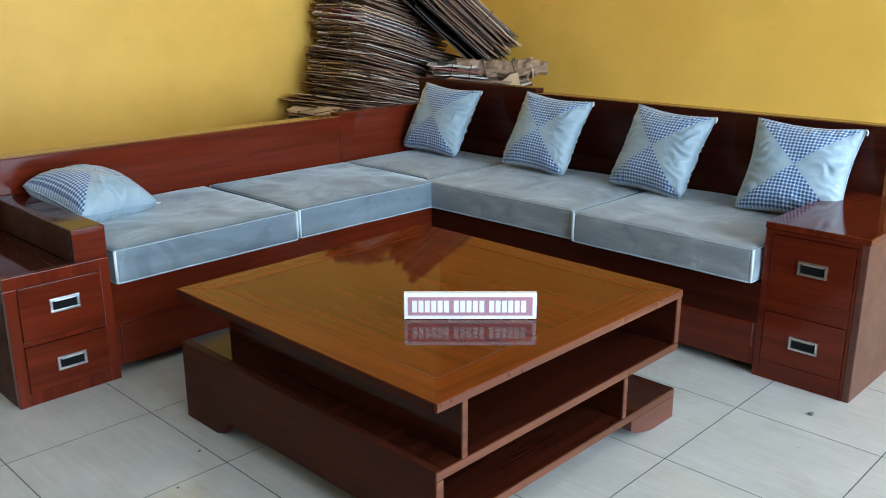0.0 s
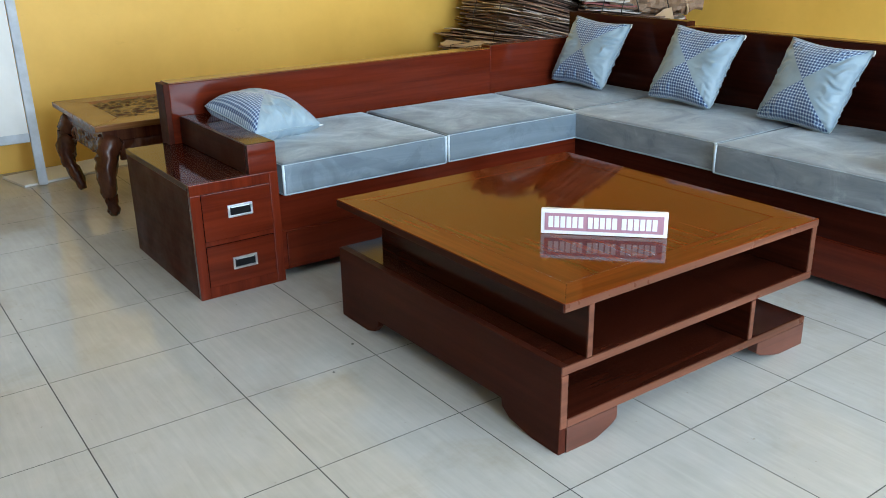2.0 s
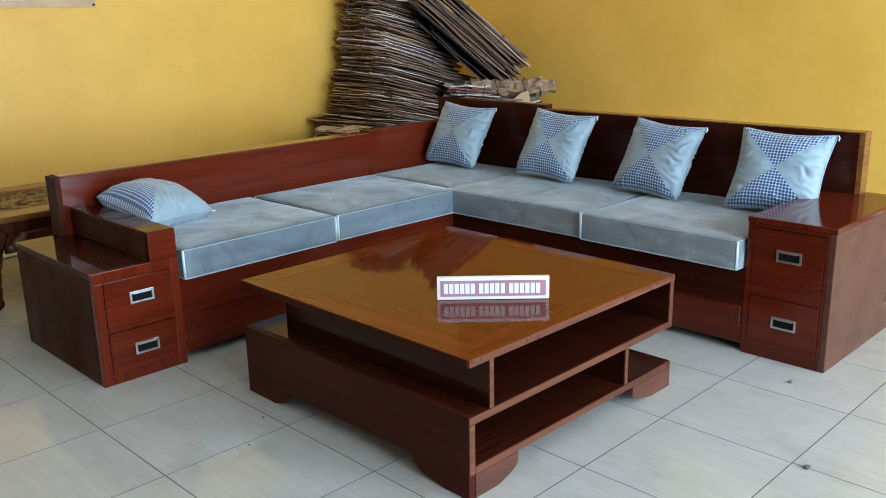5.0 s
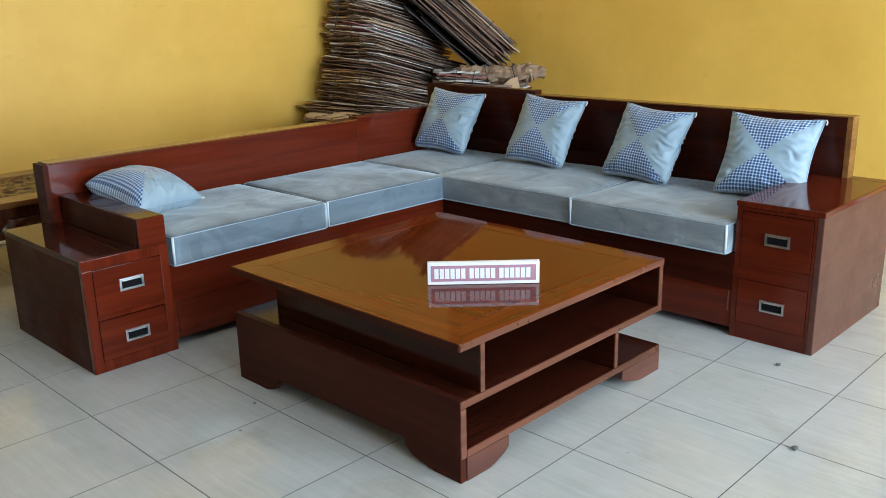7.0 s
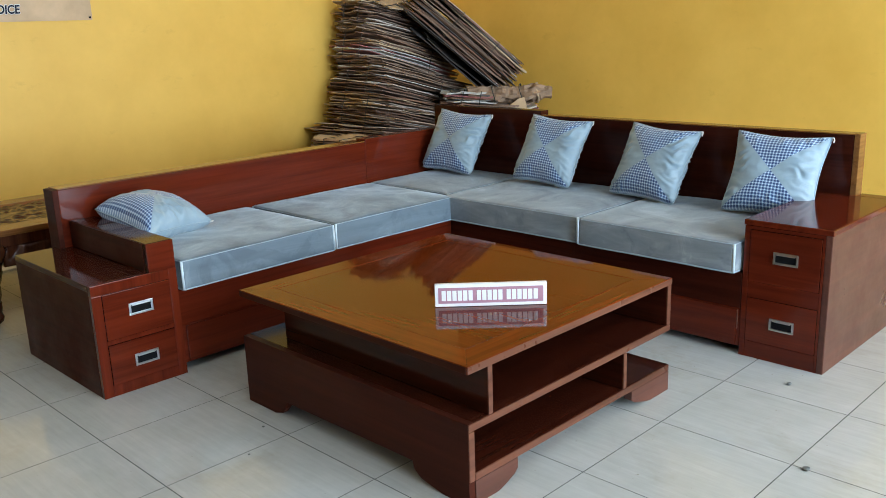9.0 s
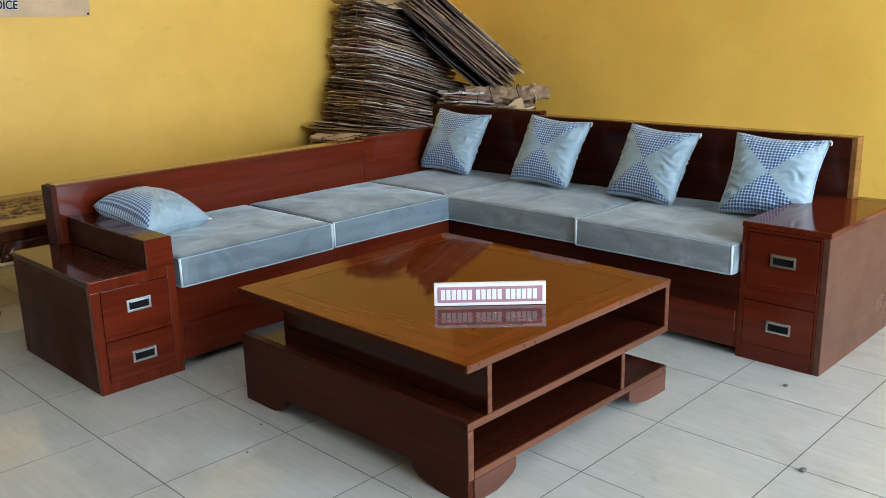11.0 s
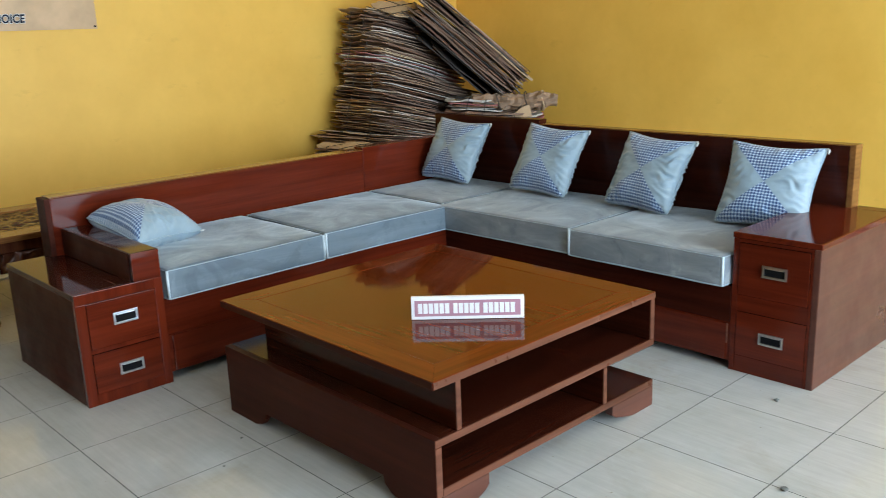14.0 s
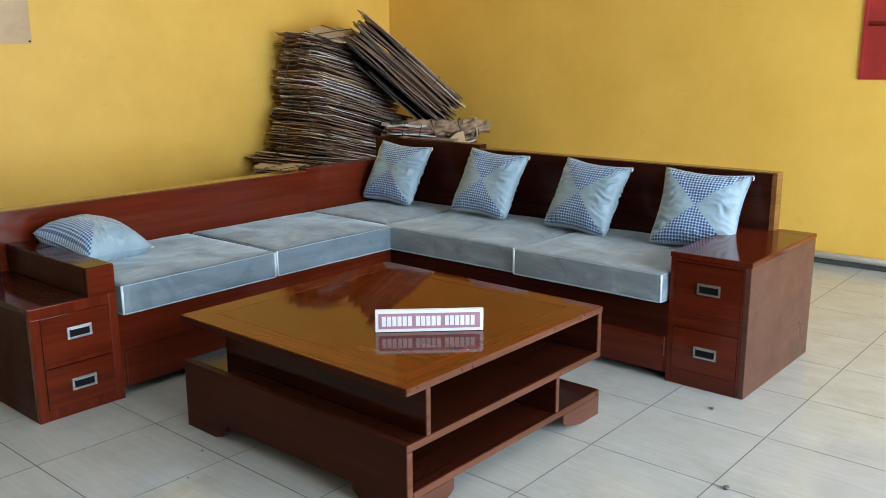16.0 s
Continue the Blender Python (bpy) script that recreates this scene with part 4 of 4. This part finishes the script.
for mat in (CARTON, KRAFT, PINK, PALE_CARTON, WHITE_CARTON, GREY_CARTON):
    SHEETS[mat.name] = []
    for me in BASE_SHEETS:
        c = me.copy()
        c.materials.append(mat)
        SHEETS[mat.name].append(c)


def carton_sheet(root, m, size, mat=CARTON):
    ob = new("carton_sheet", rng.choice(SHEETS[mat.name]))
    ob.parent = root
    ob.matrix_basis = world_of(root).inverted() @ m @ Matrix.Diagonal((*size, 1))
    return ob


def bundle(label, m, n, w, d, th, jitter=0.02, special=None, ang=1.0):
    """n sheets piled along the local z of m, tied with twine."""
    root = thing("carton_bundle", m, label, "cardboard", "cardboard bundles")
    special = special or {}
    for k in range(n):
        here = m @ pose(rng.uniform(-jitter, jitter), rng.uniform(-jitter, jitter), (k + 0.5) * th, rng.uniform(-1.5, 1.5) * ang, rng.uniform(-1.8, 1.8) * ang, rng.uniform(-7, 7) * ang)
        carton_sheet(root, here, (w * rng.uniform(0.86, 1.05), d * rng.uniform(0.86, 1.05), th * rng.uniform(0.6, 1.0)), special.get(k) or (rng.choice((WHITE_CARTON, PALE_CARTON, KRAFT)) if rng.random() < 0.13 else CARTON))
    h = n * th
    for a, b in ((0.22, 0.0), (-0.12, 0.0)):
        loop = [(w * a, -d / 2 - 0.012, -0.001), (w * a, -d / 2 - 0.016, h / 2), (w * a + 0.01, -d / 2 - 0.012, h + 0.004), (w * a, d / 2 + 0.012, h + 0.004), (w * a, d / 2 + 0.012, -0.001)]
        bm = tube(loop, 0.003, 5, True)
        bm.transform(m)
        part("twine", bm, TWINE, root, "dark twine round the bundle")
    loop = [(-w / 2 - 0.012, d * 0.1, -0.001), (-w / 2 - 0.012, d * 0.1, h + 0.004), (w / 2 + 0.012, d * 0.12, h + 0.004), (w / 2 + 0.016, d * 0.1, h / 2), (w / 2 + 0.012, d * 0.1, -0.001)]
    bm = tube(loop, 0.003, 5, True)
    bm.transform(m)
    part("twine", bm, TWINE, root, "dark twine round the bundle")
    return root


# the tall pile: bundles on one another, sagging towards the north wall
z = 0.0
PILE = ((20, 2.22, 0.86, 0.52, -2), (25, 2.23, 0.86, 0.52, -3), (26, 2.25, 0.84, 0.54, -7), (27, 2.36, 0.74, 0.78, -13),
        (26, 2.455, 0.62, 0.82, -15), (27, 2.475, 0.50, 0.85, -15), (23, 2.505, 0.47, 0.82, -13))
for k, (n, y0, sw, sd, tip) in enumerate(PILE):
    th = 0.0078
    m = Matrix.Translation((-2.875 + sw / 2, y0, z)) @ pose(0, 0, 0, tip, 0, rng.uniform(-2, 2)) @ Matrix.Translation((0, sd / 2, 0))
    spec = {}
    if k == 5:
        spec = {6: PINK, 7: PINK, 9: WHITE_CARTON, 11: PINK, 12: WHITE_CARTON, 14: PALE_CARTON}
    if k == 6:
        spec = {n - 1: PALE_CARTON}
    bundle("tied bundle of flattened old brown cardboard boxes", m, n, sw, sd, th, 0.022, spec, 0.6)
    z += n * th
top_box = bundle("loose tan cardboard piece lying on the pile", Matrix.Translation((-2.42, 2.74, z - 0.022)) @ pose(0, 0, 0, 6, 17, 10), 1, 0.34, 0.36, 0.010, 0, {0: PALE_CARTON})

# low pile nearer the sofa end, with a fresh sheet on it
bundle("low bundle of flattened cardboard with a pale top sheet", pose(-2.20, 2.065, 0, 0, 0, 6), 34, 0.40, 0.28, 0.0152, 0.02, {33: PALE_CARTON, 31: GREY_CARTON})

# bundle slid over the pile's corner
axis_d = Vector((0.534, 0.534, -0.656)).normalized()
axis_n = Vector((0.464, 0.464, 0.755)).normalized()
axis_v = axis_n.cross(axis_d).normalized()
lean = Matrix((axis_d, axis_v, axis_n)).transposed().to_4x4()
slid = bundle("bundle of dark flattened cartons leaning down the pile", Matrix.Translation((-2.15, 3.10, 1.085)) @ lean @ Matrix.Translation((0, 0, -0.115)), 24, 0.88, 0.50, 0.0100, 0.03,
       {0: GREY_CARTON, 1: GREY_CARTON, 4: GREY_CARTON, 9: GREY_CARTON, 20: PALE_CARTON, 21: GREY_CARTON}, 0.35)

for dx, dy, dz, turn in ((0.13, 0.05, -0.03, 9), (0.05, 0.08, -0.07, 5)):
    carton_sheet(slid, Matrix.Translation((-2.13, 3.12, 1.065)) @ lean @ pose(dx, dy, -0.105 + dz, turn, 0, 2), (0.74, 0.34, 0.010), GREY_CARTON)
# low bundles and a wrapped roll behind the back of the corner
bundle("low bundle of flattened cardboard behind the sofa back", pose(-1.95, 3.12, 0, 0, 0, 42), 43, 0.62, 0.5, 0.0150, 0.02, {41: WHITE_CARTON, 39: PINK, 40: GREY_CARTON})
bundle("small bundle of printed cartons on the low pile", pose(-2.03, 3.03, 0.647, 0, 2, 40), 7, 0.34, 0.40, 0.0125, 0.03, {6: WHITE_CARTON, 4: PINK, 5: GREY_CARTON})
roll_at = pose(-1.78, 3.14, 0.712, 0, 0, 43)
roll = thing("paper_roll", roll_at, "crumpled brown paper roll tied with strips on the cardboard", "paper roll")
pts, rad = [], []
for k in range(23):
    f = k / 22
    pts.append((-0.27 + 0.56 * f, 0.01 * math.sin(5 * f), 0.006 * math.sin(9 * f)))
    rad.append(0.066 + 0.008 * noise.noise(Vector((f * 7, 3, 1))) - 0.02 * (f > 0.9))
bm = tube(pts, rad, 22, False, 0.8)
for v in bm.verts:
    v.co += Vector((0, v.co.y, v.co.z)) * 0.5 * noise.noise(v.co * 24) + Vector((0, v.co.y, v.co.z)) * 0.3 * noise.noise(Vector((v.co.x * 9, v.co.y * 60, v.co.z * 60)))
bm.transform(roll_at)
part("wrapping", bm, KRAFT, roll)
for x, mat in ((-0.10, TWINE), (0.08, TWINE), (0.19, PALE_CARTON)):
    bm = tube([(x + 0.01 * math.sin(a * 2), 0.075 * math.cos(a), 0.062 * math.sin(a)) for a in (2 * math.pi * i / 16 for i in range(16))], 0.004 if mat == TWINE else 0.009, 6, True)
    bm.transform(roll_at)
    part("tie", bm, mat, roll, smooth=True)
bm = box(-0.20, 0.13, -0.006, 0.006, -0.002, 0.002, 0.0006)
bm.transform(pose(-1.93, 3.02, 0.735, 0, -22, 40))
part("strip", bm, WHITE_CARTON, roll, "white packing strip")
bm = prism([(-0.085, -0.06), (0.06, -0.06), (0.045, 0.035), (0.0, 0.02)], "z", -0.003, 0.003, 0.001)
bm.transform(pose(-1.655, 3.09, 0.668, 48, 0, 43))
tagged(part("cardboard_scrap", bm, PALE_CARTON), "torn tan cardboard scrap propped against the paper roll", "cardboard")

# ---- crumbs on the floor ----
for x, y, s in ((0.975, 1.304, 0.016), (1.242, 0.795, 0.02), (-0.1, -0.02, 0.008), (0.02, -0.15, 0.007)):
    bm = bmesh.new()
    bmesh.ops.create_icosphere(bm, subdivisions=2, radius=s / 2)
    for v in bm.verts:
        v.co *= 1 + 0.5 * noise.noise(v.co * 180)
        v.co.z *= 0.5
    zmin = min(v.co.z for v in bm.verts)
    bm.transform(Matrix.Translation((x, y, -zmin + 0.0002)))
    tagged(part("crumb", bm, GRIT), "small dark grit crumb on the tiles", "debris", "crumbs")

# ---- floor tiles ----
TS = 0.4
bm = box(-TS / 2 + 0.0016, TS / 2 - 0.0016, -TS / 2 + 0.0016, TS / 2 - 0.0016, -0.012, 0.0, 0)
tile_me = bpy.data.meshes.new("tile")
bm.to_mesh(tile_me)
bm.free()
tile_me.materials.append(TILE)
far = []
for i in range(-8, 14):
    for j in range(-31, 10):
        x, y = (i + 0.5) * TS, (j + 0.5) * TS
        if WEST - 0.1 < x < EAST and SOUTH < y < NORTH + 0.1:
            here = Matrix.Translation((x, y, rng.uniform(-0.0002, 0.0)))
            if x < 2.6 and y > -1.7:
                t = new("tile", tile_me)
                t.parent = floor
                t.matrix_basis = here
            else:
                far.append(here)
corners = [v.co.copy() for v in tile_me.vertices]
faces = [tuple(p.vertices) for p in tile_me.polygons]
rest_me = bpy.data.meshes.new("tiles_beyond")
rest_me.from_pydata([m @ c for m in far for c in corners], [], [tuple(k * len(corners) + i for i in f) for k in range(len(far)) for f in faces])
rest_me.materials.append(TILE)
rest = new("tiles_beyond", rest_me)
rest.parent = floor
tagged(rest, kind="stuff")
